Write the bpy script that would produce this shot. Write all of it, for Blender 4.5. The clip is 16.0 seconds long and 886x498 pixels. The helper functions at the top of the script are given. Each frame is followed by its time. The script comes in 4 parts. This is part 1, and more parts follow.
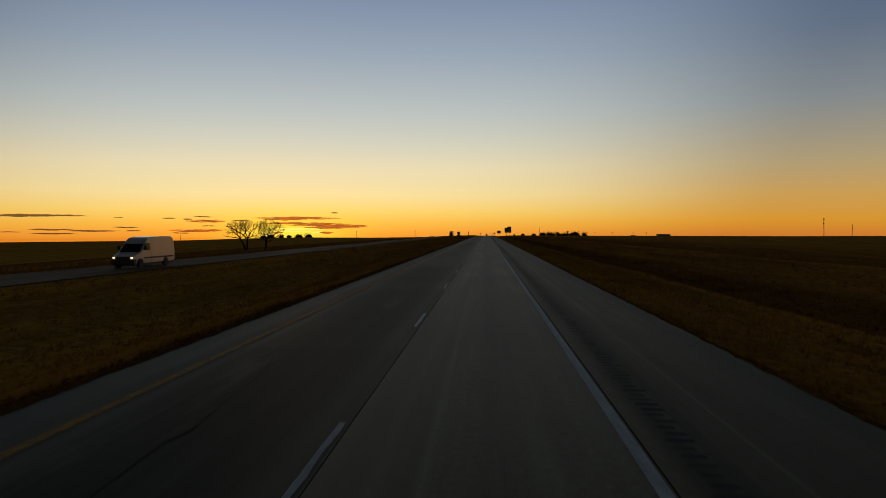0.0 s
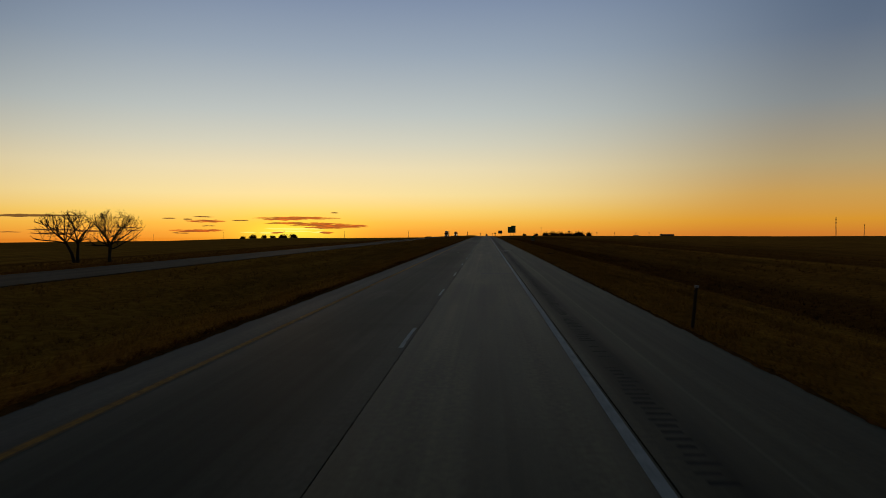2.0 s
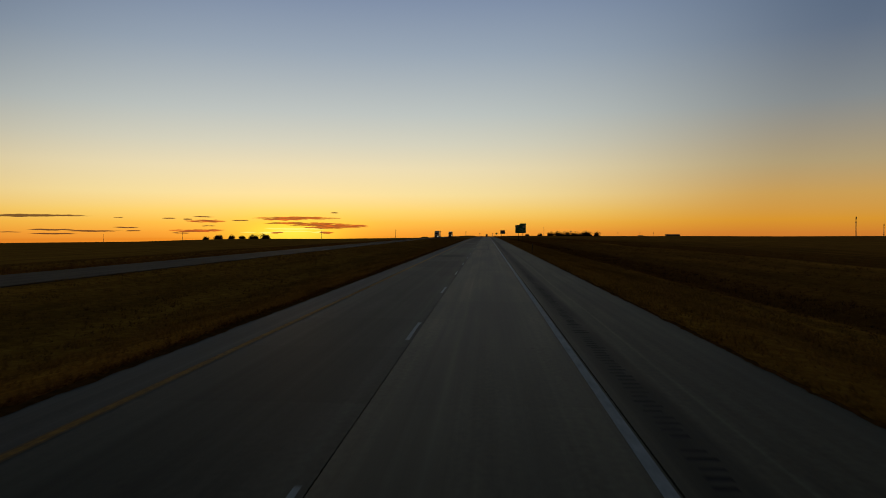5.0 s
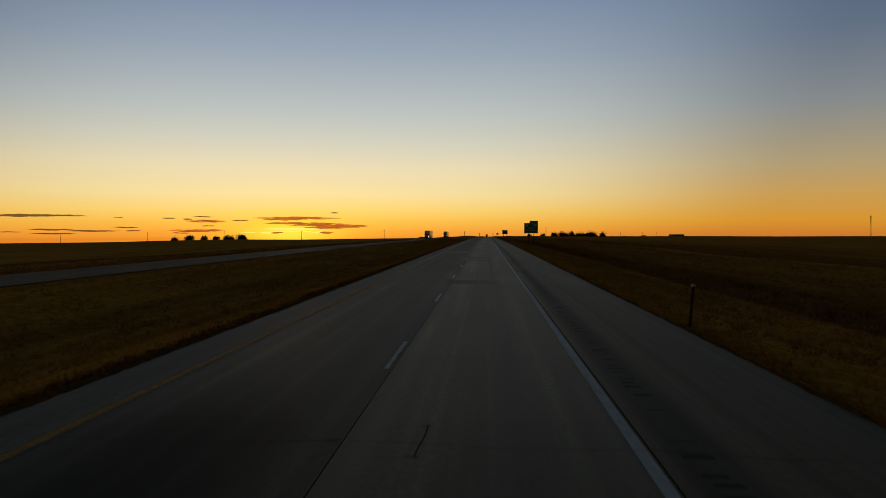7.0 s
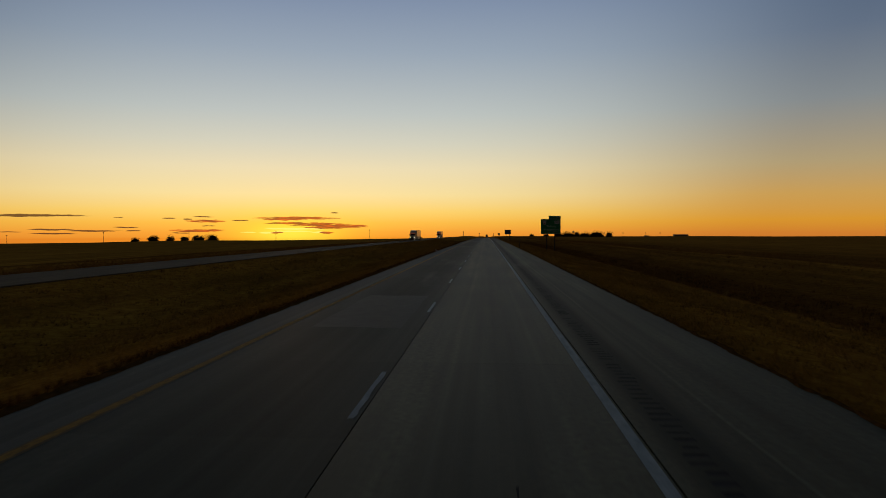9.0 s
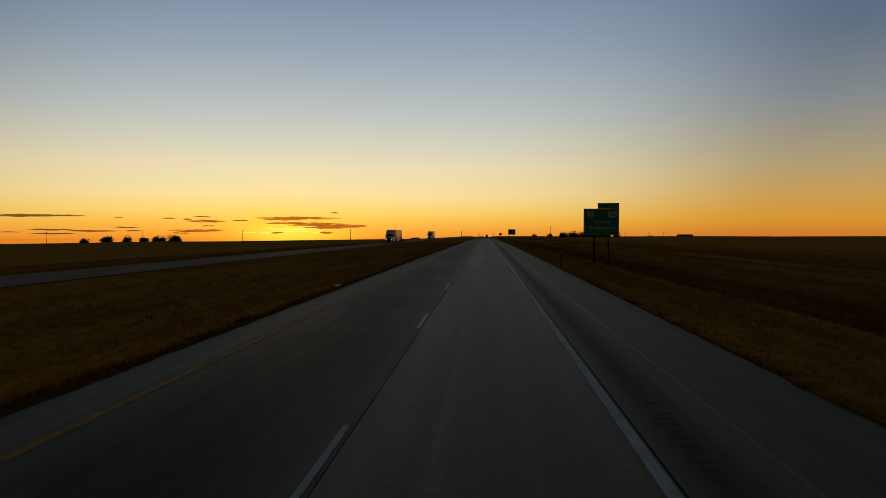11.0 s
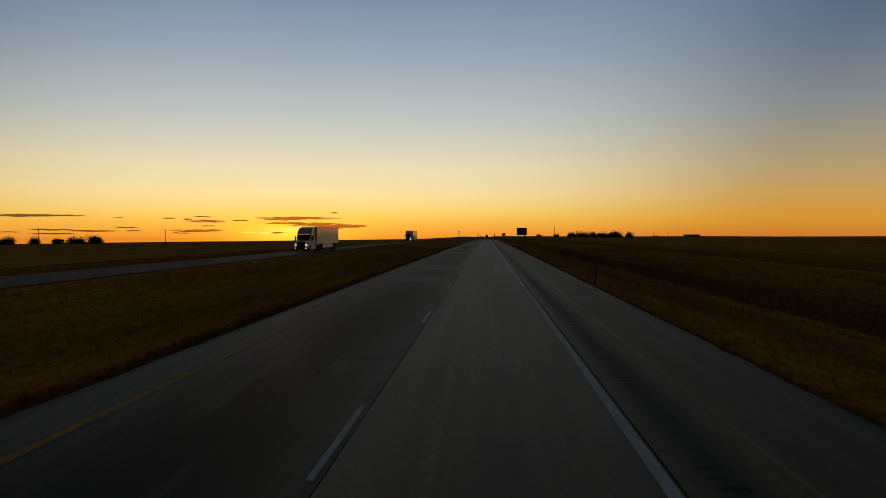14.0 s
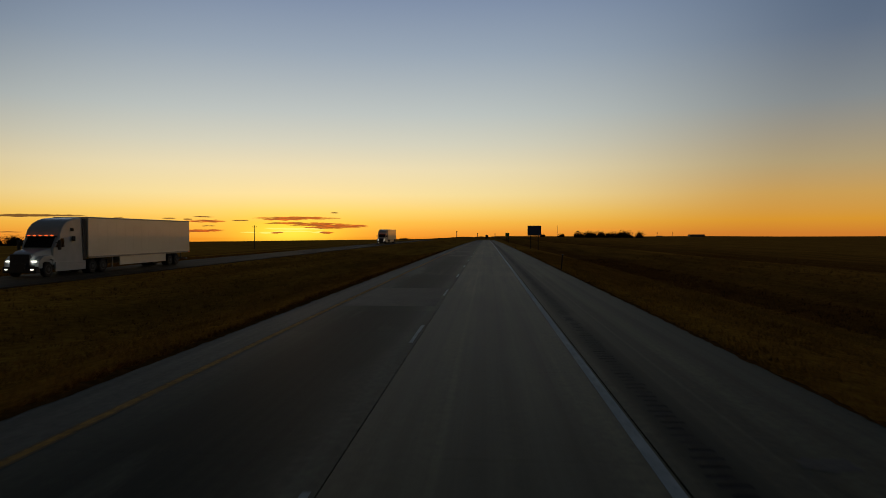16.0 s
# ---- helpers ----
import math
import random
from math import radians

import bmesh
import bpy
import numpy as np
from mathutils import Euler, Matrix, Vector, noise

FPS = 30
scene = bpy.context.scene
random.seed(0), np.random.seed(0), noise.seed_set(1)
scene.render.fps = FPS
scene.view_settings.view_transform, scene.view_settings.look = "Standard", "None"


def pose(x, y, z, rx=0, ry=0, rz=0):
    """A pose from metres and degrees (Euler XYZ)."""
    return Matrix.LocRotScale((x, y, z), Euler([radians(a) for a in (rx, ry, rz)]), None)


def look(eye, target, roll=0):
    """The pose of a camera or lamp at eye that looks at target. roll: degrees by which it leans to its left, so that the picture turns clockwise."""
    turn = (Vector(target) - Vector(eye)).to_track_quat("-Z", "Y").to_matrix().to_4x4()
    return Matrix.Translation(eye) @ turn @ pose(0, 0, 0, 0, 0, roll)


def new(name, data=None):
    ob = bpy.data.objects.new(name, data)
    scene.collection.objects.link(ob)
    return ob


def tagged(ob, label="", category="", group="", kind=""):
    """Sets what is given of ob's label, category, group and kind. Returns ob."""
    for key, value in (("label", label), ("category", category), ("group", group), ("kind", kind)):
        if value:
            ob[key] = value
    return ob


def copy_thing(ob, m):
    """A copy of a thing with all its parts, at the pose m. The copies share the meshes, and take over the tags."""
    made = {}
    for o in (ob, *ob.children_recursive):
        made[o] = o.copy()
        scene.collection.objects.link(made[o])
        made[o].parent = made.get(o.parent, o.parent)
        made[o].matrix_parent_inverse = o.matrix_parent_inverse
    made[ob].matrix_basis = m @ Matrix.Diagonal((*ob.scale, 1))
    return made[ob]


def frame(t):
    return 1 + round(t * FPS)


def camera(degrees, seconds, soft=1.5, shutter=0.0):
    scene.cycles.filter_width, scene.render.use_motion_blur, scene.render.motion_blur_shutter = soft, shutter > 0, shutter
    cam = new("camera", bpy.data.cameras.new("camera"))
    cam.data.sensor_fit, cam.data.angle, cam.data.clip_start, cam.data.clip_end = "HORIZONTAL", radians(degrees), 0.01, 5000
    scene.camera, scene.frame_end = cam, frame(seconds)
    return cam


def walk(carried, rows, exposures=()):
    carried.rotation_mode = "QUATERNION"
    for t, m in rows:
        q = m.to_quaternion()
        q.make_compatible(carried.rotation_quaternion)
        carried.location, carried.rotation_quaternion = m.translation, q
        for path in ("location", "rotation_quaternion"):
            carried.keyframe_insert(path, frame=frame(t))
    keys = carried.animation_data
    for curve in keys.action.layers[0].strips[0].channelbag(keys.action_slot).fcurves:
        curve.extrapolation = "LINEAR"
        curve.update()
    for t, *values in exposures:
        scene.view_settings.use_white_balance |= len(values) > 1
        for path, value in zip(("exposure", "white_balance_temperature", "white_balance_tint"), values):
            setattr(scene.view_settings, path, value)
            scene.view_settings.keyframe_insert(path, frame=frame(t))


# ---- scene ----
cam = camera(67.2, 16.0, soft=0.65, shutter=0.1)


def road_z(y):
    """Height of the carriageway: level, then over a long low crest."""
    if y < 300:
        return 0.0
    if y < 800:
        return -0.08 * ((y - 300) / 100) ** 2
    if y < 1100:
        return -2.0 - 0.008 * (y - 800)
    return -4.4 - 0.0068 * (y - 1100)


SPEED, EYE = 32.15, 2.56
DRIFT = ((0.0, 0.07), (0.5, 0.064), (3.5, 0.034), (8.5, 0.012), (11.5, -0.012), (14.0, -0.022), (15.5, -0.068), (16.0, -0.07))
ROWS = []
for step in range(33):
    t = step * 0.5
    side = float(np.interp(t, [k for k, _ in DRIFT], [v for _, v in DRIFT]))
    ROWS.append((t, pose(side, SPEED * t, EYE + road_z(SPEED * t), 88.544, 0, 3.73)))
walk(cam, ROWS, exposures=[(0.0, 0.0), (16.0, 0.0)])


# ---- world and light ----
def lin(text):
    """Linear colour from a six-digit display colour."""
    out = []
    for i in (0, 2, 4):
        c = int(text[i:i + 2], 16) / 255
        out.append(c / 12.92 if c < 0.04045 else ((c + 0.055) / 1.055) ** 2.4)
    return (*out, 1.0)


class Net:
    """Short spelling for building node trees."""

    def __init__(self, tree):
        self.tree = tree
        tree.nodes.clear()

    def add(self, kind, ins=(), operation=None):
        n = self.tree.nodes.new(kind)
        if operation:
            n.operation = operation
        for key, value in (ins.items() if isinstance(ins, dict) else enumerate(ins)):
            if value is None:
                continue
            if isinstance(value, bpy.types.NodeSocket):
                self.tree.links.new(value, n.inputs[key])
            else:
                n.inputs[key].default_value = value
        return n

    def math(self, op, *ins, clamp=False):
        n = self.add("ShaderNodeMath", ins, op)
        n.use_clamp = clamp
        return n.outputs[0]

    def vmath(self, op, *ins):
        n = self.add("ShaderNodeVectorMath", ins, op)
        return n.outputs["Value"] if op in ("DOT_PRODUCT", "LENGTH") else n.outputs[0]

    def mix(self, fac, a, b, blend="MIX"):
        n = self.add("ShaderNodeMix")
        n.data_type, n.blend_type = "RGBA", blend
        for key, value in ((0, fac), (6, a), (7, b)):
            if isinstance(value, bpy.types.NodeSocket):
                self.tree.links.new(value, n.inputs[key])
            else:
                n.inputs[key].default_value = value
        return n.outputs[2]

    def ramp(self, fac, stops, interp="LINEAR"):
        n = self.add("ShaderNodeValToRGB", [fac])
        n.color_ramp.interpolation = interp
        els = n.color_ramp.elements
        while len(els) < len(stops):
            els.new(0.5)
        for e, (p, c) in zip(els, stops):
            e.position, e.color = p, c
        return n.outputs[0]


SUN_AZ = -16.6          # degrees right of the road's direction
world = bpy.data.worlds.new("dusk_sky")
scene.world = world
world.use_nodes = True
w = Net(world.node_tree)
coord = w.add("ShaderNodeTexCoord").outputs["Generated"]
way = w.vmath("NORMALIZE", coord)
xyz = w.add("ShaderNodeSeparateXYZ", [way])
el = w.math("MULTIPLY", w.math("ARCSINE", xyz.outputs[2]), 57.2958)
az = w.math("MULTIPLY", w.math("ARCTAN2", xyz.outputs[0], xyz.outputs[1]), 57.2958)
off = w.math("SUBTRACT", az, SUN_AZ)
lean = w.math("MULTIPLY", w.math("MAXIMUM", el, 0.0), 0.4)
turn = w.math("COSINE", w.math("MULTIPLY", w.math("SUBTRACT", off, lean), math.pi / 180))
up = w.math("SQRT", w.math("DIVIDE", w.math("MAXIMUM", w.math("ADD", el, 0.5), 0.0), 90.0))


def stops(text):
    out = []
    for item in text.split():
        deg, colour = item.split(":")
        out.append((math.sqrt((float(deg) + 0.5) / 90.5), lin(colour)))
    return out


west = w.ramp(up, stops("-0.5:EA8A26 0:F6A238 0.8:F9BC4A 1.75:FAD26E 3.2:F6DF9E 5.4:EADCB4 7.5:D3D1BE 10:BCC3C0 15:97A5B4 19:7F8FA8 30:4C5560 60:1F2225 90:151719"))
north = w.ramp(up, stops("-0.5:C6722A 0:D07E2E 1:D6942F 3:C89C54 5.4:AE9B75 10:82888B 15:606E82 19:4F617A 30:30363F 60:1A1C1F 90:151719"))
toward = w.add("ShaderNodeMapRange", [turn, 0.775, 1.01, 0.0, 1.0])
toward.interpolation_type = "SMOOTHSTEP"
sky = w.mix(toward.outputs[0], north, west)
dim = w.add("ShaderNodeMapRange", [turn, -0.95, 0.1, 0.14, 1.0]).outputs[0]
low = w.add("ShaderNodeMapRange", [el, 30.0, 90.0, 0.0, 1.0]).outputs[0]
dim = w.math("MAXIMUM", dim, low)
sky = w.mix(1.0, sky, w.add("ShaderNodeCombineColor", [dim, dim, dim]).outputs[0], "MULTIPLY")


def lobe(wide, high, colour):
    """A soft patch of light round the place where the sun went down, and its strength."""
    a = w.math("DIVIDE", off, wide)
    b = w.math("DIVIDE", el, high)
    g = w.math("EXPONENT", w.math("MULTIPLY", w.math("ADD", w.math("MULTIPLY", a, a), w.math("MULTIPLY", b, b)), -1.0))
    return w.mix(g, (0, 0, 0, 1), colour), g


sky = w.mix(1.0, sky, lobe(9.0, 2.6, (0.12, 0.07, 0.0, 1))[0], "ADD")
sky = w.mix(w.math("MULTIPLY", lobe(4.6, 1.25, (1, 1, 1, 1))[1], 0.85), sky, (1.02, 0.73, 0.045, 1))
sky = w.mix(w.math("MULTIPLY", lobe(2.6, 0.62, (1, 1, 1, 1))[1], 0.8), sky, (1.1, 0.85, 0.07, 1))

# thin evening cloud streaks low in the west
wob = w.add("ShaderNodeTexNoise", {"Vector": w.add("ShaderNodeCombineXYZ", [az, w.math("MULTIPLY", el, 4.0), 0.0]).outputs[0],
                                  "Scale": 0.9, "Detail": 4.0}).outputs[0]
feather = w.add("ShaderNodeTexNoise", {"Vector": w.add("ShaderNodeCombineXYZ", [w.math("MULTIPLY", az, 0.9), w.math("ADD", w.math("MULTIPLY", el, 13.0), w.math("MULTIPLY", az, 0.9)), 3.0]).outputs[0],
                                      "Scale": 1.0, "Detail": 5.0, "Roughness": 0.6}).outputs[0]
feather = w.math("MULTIPLY_ADD", feather, 7.5, -3.85)
spot = w.add("ShaderNodeCombineXYZ", [az, w.math("ADD", el, w.math("MULTIPLY", w.math("SUBTRACT", wob, 0.5), 0.16)), 0.0]).outputs[0]
grey_mask, red_mask, bright_mask = None, None, None


def streak(a, e, wa, we, red):
    global grey_mask, red_mask, bright_mask
    we = we * 1.35 if 0.45 < red < 1.5 else we
    p = w.vmath("MULTIPLY_ADD", spot, (1 / wa, 1 / (1.25 * we), 0), (-a / wa, -e / (1.25 * we), 0))
    m = w.math("MULTIPLY_ADD", w.vmath("DOT_PRODUCT", p, p), -2.4, 2.2)
    m = w.math("ADD", m, w.math("MULTIPLY", feather, 0.55 if we < 0.1 else 1.0), clamp=True)
    if red > 1.5:
        bright_mask = m if bright_mask is None else w.math("MAXIMUM", bright_mask, m)
    elif red > 0.45:
        red_mask = m if red_mask is None else w.math("MAXIMUM", red_mask, m)
    else:
        grey_mask = m if grey_mask is None else w.math("MAXIMUM", grey_mask, m)


streak(-34.8, 1.24, 3.5, 0.08, 0.0)
streak(-36.5, 1.17, 2.4, 0.05, 0.0)
streak(-29.65, 1.12, 0.41, 0.03, 0.0)
streak(-26.01, 1.11, 0.61, 0.04, 0.0)
streak(-24.67, 1.04, 0.40, 0.04, 0.0)
streak(-23.44, 1.23, 0.90, 0.05, 0.0)
streak(-23.27, 0.89, 1.65, 0.09, 0.6)
streak(-20.64, 0.95, 0.75, 0.04, 0.3)
streak(-34.18, 0.19, 1.62, 0.05, 0.1)
streak(-31.40, 0.09, 2.04, 0.06, 0.1)
streak(-34.00, -0.12, 1.74, 0.05, 0.1)
streak(-36.81, 0.02, 0.90, 0.04, 0.1)
streak(-29.19, 0.36, 1.09, 0.04, 0.1)
streak(-28.63, 0.09, 0.59, 0.04, 0.1)
streak(-23.83, 0.11, 2.28, 0.08, 0.5)
streak(-25.19, -0.07, 0.80, 0.04, 0.3)
streak(-12.96, 1.61, 0.40, 0.04, 0.2)
streak(-17.72, -0.07, 0.58, 0.05, 0.5)
streak(-13.63, -0.05, 0.64, 0.06, 0.5)
streak(-23.05, 0.51, 0.59, 0.03, 0.4)
streak(-15.96, 1.17, 3.66, 0.09, 0.9)
streak(-17.25, 1.11, 1.76, 0.10, 0.9)
streak(-16.56, 0.73, 2.42, 0.06, 0.8)
streak(-14.47, 0.64, 2.60, 0.11, 1.0)
streak(-12.59, 0.50, 2.62, 0.12, 1.0)
streak(-13.77, 0.36, 2.13, 0.05, 0.8)
streak(-18.26, -0.05, 1.19, 0.07, 2.0)
streak(-14.19, -0.02, 0.85, 0.06, 2.0)
streak(-16.10, 0.28, 2.81, 0.07, 2.0)
streak(-19.98, -0.02, 0.72, 0.04, 2.0)
streak(-16.34, 0.07, 1.86, 0.06, 2.0)
sky = w.mix(w.math("MULTIPLY", bright_mask, 0.8), sky, (1.15, 0.92, 0.2, 1))
sky = w.mix(w.math("MULTIPLY", grey_mask, 0.9), sky, lin("4E3222"))
vein = w.add("ShaderNodeTexNoise", {"Vector": w.add("ShaderNodeCombineXYZ", [w.math("MULTIPLY", az, 0.8), w.math("ADD", w.math("MULTIPLY", el, 16.0), az), 7.0]).outputs[0],
                                   "Scale": 1.0, "Detail": 4.0}).outputs[0]
vein = w.add("ShaderNodeMapRange", [vein, 0.4, 0.62, 0.0, 1.0]).outputs[0]
sky = w.mix(w.math("MULTIPLY", red_mask, 0.92), sky, w.mix(vein, lin("7E3A22"), lin("D4581E")))
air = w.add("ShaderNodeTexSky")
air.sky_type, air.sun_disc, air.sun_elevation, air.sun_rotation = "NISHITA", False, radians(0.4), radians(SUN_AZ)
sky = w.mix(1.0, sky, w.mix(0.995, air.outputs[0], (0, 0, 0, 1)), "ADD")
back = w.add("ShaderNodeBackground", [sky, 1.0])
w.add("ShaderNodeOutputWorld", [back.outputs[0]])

# the last of the sun, at the horizon ahead
sun = new("sun", bpy.data.lights.new("sun", "SUN"))
sun.data.energy, sun.data.angle, sun.data.color = 0.05, radians(4.0), (1.0, 0.6, 0.28)
sun.matrix_world = look((0, 0, 0), (math.sin(radians(16.6)), -math.cos(radians(16.6)), -math.sin(radians(1.5))))


# ---- materials ----
def surface(name, dark, light, scale=3.0, rough=0.8, bump=0.2, fine=40.0, metal=0.0, stretch=(1, 1, 1), spec=0.5,
            tone=None, tone_scale=0.15, vary=0.0, coat=0.0, streaks=0.0, stain=None, grit=0.0, along=None, worn=()):
    """Two-scale mottled surface: broad tone, fine grain and relief, at world size."""
    m = bpy.data.materials.new(name)
    m.use_nodes = True
    n = Net(m.node_tree)
    gloss = spec
    pos = n.add("ShaderNodeNewGeometry").outputs["Position"]
    pos = n.vmath("MULTIPLY", pos, stretch)
    a = n.add("ShaderNodeTexNoise", {"Vector": pos, "Scale": scale, "Detail": 6.0, "Roughness": 0.6}).outputs[0]
    b = n.add("ShaderNodeTexNoise", {"Vector": n.add("ShaderNodeNewGeometry").outputs["Position"] if grit else pos, "Scale": fine, "Detail": 3.0}).outputs[0]
    fac = n.math("MULTIPLY_ADD", a, 1.6, n.math("MULTIPLY_ADD", b, 0.6 + grit, -0.6 - 0.5 * grit), clamp=True)
    colour = n.mix(fac, (*dark, 1), (*light, 1))
    if tone:
        c = n.add("ShaderNodeTexNoise", {"Vector": pos, "Scale": tone_scale, "Detail": 3.0}).outputs[0]
        c = n.add("ShaderNodeMapRange", [c, 0.42, 0.62, 0.0, 1.0]).outputs[0]
        colour = n.mix(c, colour, (*tone, 1))
    if stain:
        dirt, centre, half = stain
        here = n.add("ShaderNodeNewGeometry").outputs["Position"]
        x = n.math("DIVIDE", n.math("SUBTRACT", n.add("ShaderNodeSeparateXYZ", [here]).outputs[0], centre), half)
        edge = n.math("SUBTRACT", 1.0, n.math("POWER", n.math("ABSOLUTE", x), 3.0), clamp=True)
        blot = n.add("ShaderNodeTexNoise", {"Vector": n.vmath("MULTIPLY", here, (0.55, 0.09, 0)), "Scale": 1.0, "Detail": 5.0, "Roughness": 0.6}).outputs[0]
        blot = n.add("ShaderNodeMapRange", [blot, 0.24, 0.44, 0.0, 1.0]).outputs[0]
        amount = n.math("MULTIPLY", n.math("MULTIPLY", edge, blot), 0.8)
        if along:
            y = n.math("DIVIDE", n.add("ShaderNodeSeparateXYZ", [here]).outputs[1], 720.0)
            amount = n.math("MULTIPLY", amount, n.ramp(y, [(k / 720, (v, v, v, 1)) for k, v in along]), clamp=True)
        colour = n.mix(amount, colour, (*dirt, 1))
        gloss = n.math("MULTIPLY_ADD", amount, -0.75 * spec, spec)
    for centre, half, gain in worn:
        here = n.add("ShaderNodeNewGeometry").outputs["Position"]
        wander = n.add("ShaderNodeTexNoise", {"Vector": n.vmath("MULTIPLY", here, (0, 0.04, 0)), "Scale": 1.0, "Detail": 3.0}).outputs[0]
        x = n.math("ADD", n.add("ShaderNodeSeparateXYZ", [here]).outputs[0], n.math("MULTIPLY_ADD", wander, 0.3, -0.15))
        x = n.math("DIVIDE", n.math("SUBTRACT", x, centre), half)
        g = n.math("EXPONENT", n.math("MULTIPLY", n.math("MULTIPLY", x, x), -1.0))
        patchy = n.add("ShaderNodeTexNoise", {"Vector": n.vmath("MULTIPLY", here, (1.5, 0.05, 0)), "Scale": 1.0, "Detail": 4.0}).outputs[0]
        v = n.math("MULTIPLY_ADD", n.math("MULTIPLY", g, n.add("ShaderNodeMapRange", [patchy, 0.3, 0.65, 0.3, 1.0]).outputs[0]), gain, 1.0)
        colour = n.mix(1.0, colour, n.add("ShaderNodeCombineColor", [v, v, v]).outputs[0], "MULTIPLY")
    if streaks:
        s = n.add("ShaderNodeTexNoise", {"Vector": n.vmath("MULTIPLY", n.add("ShaderNodeNewGeometry").outputs["Position"], (2.2, 0.006, 0)),
                                         "Scale": 1.0, "Detail": 5.0, "Roughness": 0.65}).outputs[0]
        v = n.add("ShaderNodeMapRange", [s, 0.3, 0.7, 1 - streaks, 1 + streaks]).outputs[0]
        colour = n.mix(1.0, colour, n.add("ShaderNodeCombineColor", [v, v, v]).outputs[0], "MULTIPLY")
    if vary:
        r = n.add("ShaderNodeObjectInfo").outputs["Random"]
        v = n.math("MULTIPLY_ADD", r, 2 * vary, 1 - vary)
        colour = n.mix(1.0, colour, n.add("ShaderNodeCombineColor", [v, v, v]).outputs[0], "MULTIPLY")
    relief = n.add("ShaderNodeBump", {"Strength": bump, "Distance": 0.02, "Height": n.math("ADD", a, b)})
    p = n.add("ShaderNodeBsdfPrincipled", {"Base Color": colour, "Metallic": metal, "Normal": relief.outputs[0],
                                           "Specular IOR Level": gloss, "Coat Weight": coat,
                                           "Roughness": n.math("MULTIPLY_ADD", b, 0.15, rough - 0.07, clamp=True)})
    n.add("ShaderNodeOutputMaterial", [p.outputs[0]])
    return m


def glow(name, colour, strength):
    m = bpy.data.materials.new(name)
    m.use_nodes = True
    n = Net(m.node_tree)
    e = n.add("ShaderNodeEmission", [(*colour, 1), strength])
    n.add("ShaderNodeOutputMaterial", [e.outputs[0]])
    return m


CONCRETE = surface("concrete_pavement", (0.066, 0.065, 0.041), (0.161, 0.156, 0.095), scale=0.8, rough=0.6, bump=0.1, fine=9, spec=0.105,
                   stretch=(1.8, 0.12, 1), tone=(0.078, 0.078, 0.051), tone_scale=0.35, vary=0.09, streaks=0.25, grit=1.1,
                   worn=((-0.63, 0.06, 0.35), (0.15, 0.5, -0.22), (-1.25, 0.35, 0.12), (1.3, 0.3, 0.12)))
# the passing lane is stained dark over long stretches
DARK_RUNS = ((0, 1.0), (48, 0.95), (56, 0.5), (72, 0.8), (112, 0.7), (122, 1.0), (150, 0.9), (170, 0.5), (216, 0.45), (228, 0.35), (231, 1.2), (234, 1.0), (237, 0.15),
             (262, 0.1), (276, 0.35), (292, 0.55), (302, 0.45), (312, 0.9), (372, 0.95), (384, 0.8), (402, 0.95), (407, 0.3), (413, 0.35), (417, 1.05), (478, 1.05), (490, 0.8),
             (500, 1.0), (545, 1.1), (640, 0.6), (700, 0.5))
CONCRETE_DARK = surface("worn_lane_concrete", (0.042, 0.047, 0.036), (0.108, 0.115, 0.085), scale=0.7, rough=0.66, bump=0.1, fine=9, spec=0.09,
                        stretch=(0.9, 0.1, 1), tone=(0.058, 0.065, 0.049), tone_scale=0.45, vary=0.2, streaks=0.3,
                        stain=((0.007, 0.0135, 0.0125), -3.75, 1.72), grit=1.1, along=DARK_RUNS, worn=((-3.2, 0.07, 0.3), (-4.6, 0.09, 0.3)))
SHOULDER = surface("shoulder_concrete", (0.063, 0.063, 0.039), (0.135, 0.131, 0.08), scale=1.0, rough=0.66, bump=0.15, fine=9, spec=0.11,
                   stretch=(1.4, 0.12, 1), tone=(0.075, 0.075, 0.047), tone_scale=0.3, streaks=0.3, stain=((0.044, 0.045, 0.038), 2.48, 0.42), grit=1.1,
                   worn=((3.24, 0.035, 0.5), (3.9, 0.12, -0.15), (2.45, 0.28, -0.2)))
INNER = surface("inner_shoulder_concrete", (0.056, 0.058, 0.05), (0.122, 0.12, 0.098), scale=1.0, rough=0.7, bump=0.15, fine=9, spec=0.1,
                stretch=(1.4, 0.12, 1), tone=(0.07, 0.071, 0.065), tone_scale=0.3, streaks=0.3, grit=1.1)
RUMBLE = surface("dark_groove", (0.02, 0.021, 0.019), (0.045, 0.045, 0.039), scale=1.6, rough=0.75, bump=0.2, spec=0.08, stretch=(1.5, 0.4, 1))
ASPHALT = surface("dark_asphalt", (0.05, 0.037, 0.025), (0.098, 0.076, 0.053), scale=1.0, rough=0.84, bump=0.2, spec=0.05, stretch=(1.2, 0.12, 1), streaks=0.3)
SOIL = surface("bare_edge_soil", (0.025, 0.012, 0.004), (0.15, 0.078, 0.023), scale=5, rough=1.0, bump=0.5, spec=0.0)
TAR = surface("tar_sealant", (0.01, 0.01, 0.01), (0.025, 0.025, 0.025), scale=4, rough=0.8, bump=0.2, spec=0.05)
PATCH = surface("asphalt_patch", (0.039, 0.041, 0.037), (0.087, 0.09, 0.08), scale=3, rough=0.68, bump=0.3, fine=9, spec=0.09, grit=0.8)
WORN = surface("old_dark_patch", (0.034, 0.038, 0.034), (0.088, 0.093, 0.08), scale=1.2, rough=0.66, bump=0.1, fine=9, spec=0.09, stretch=(1, 0.4, 1), grit=1.0)
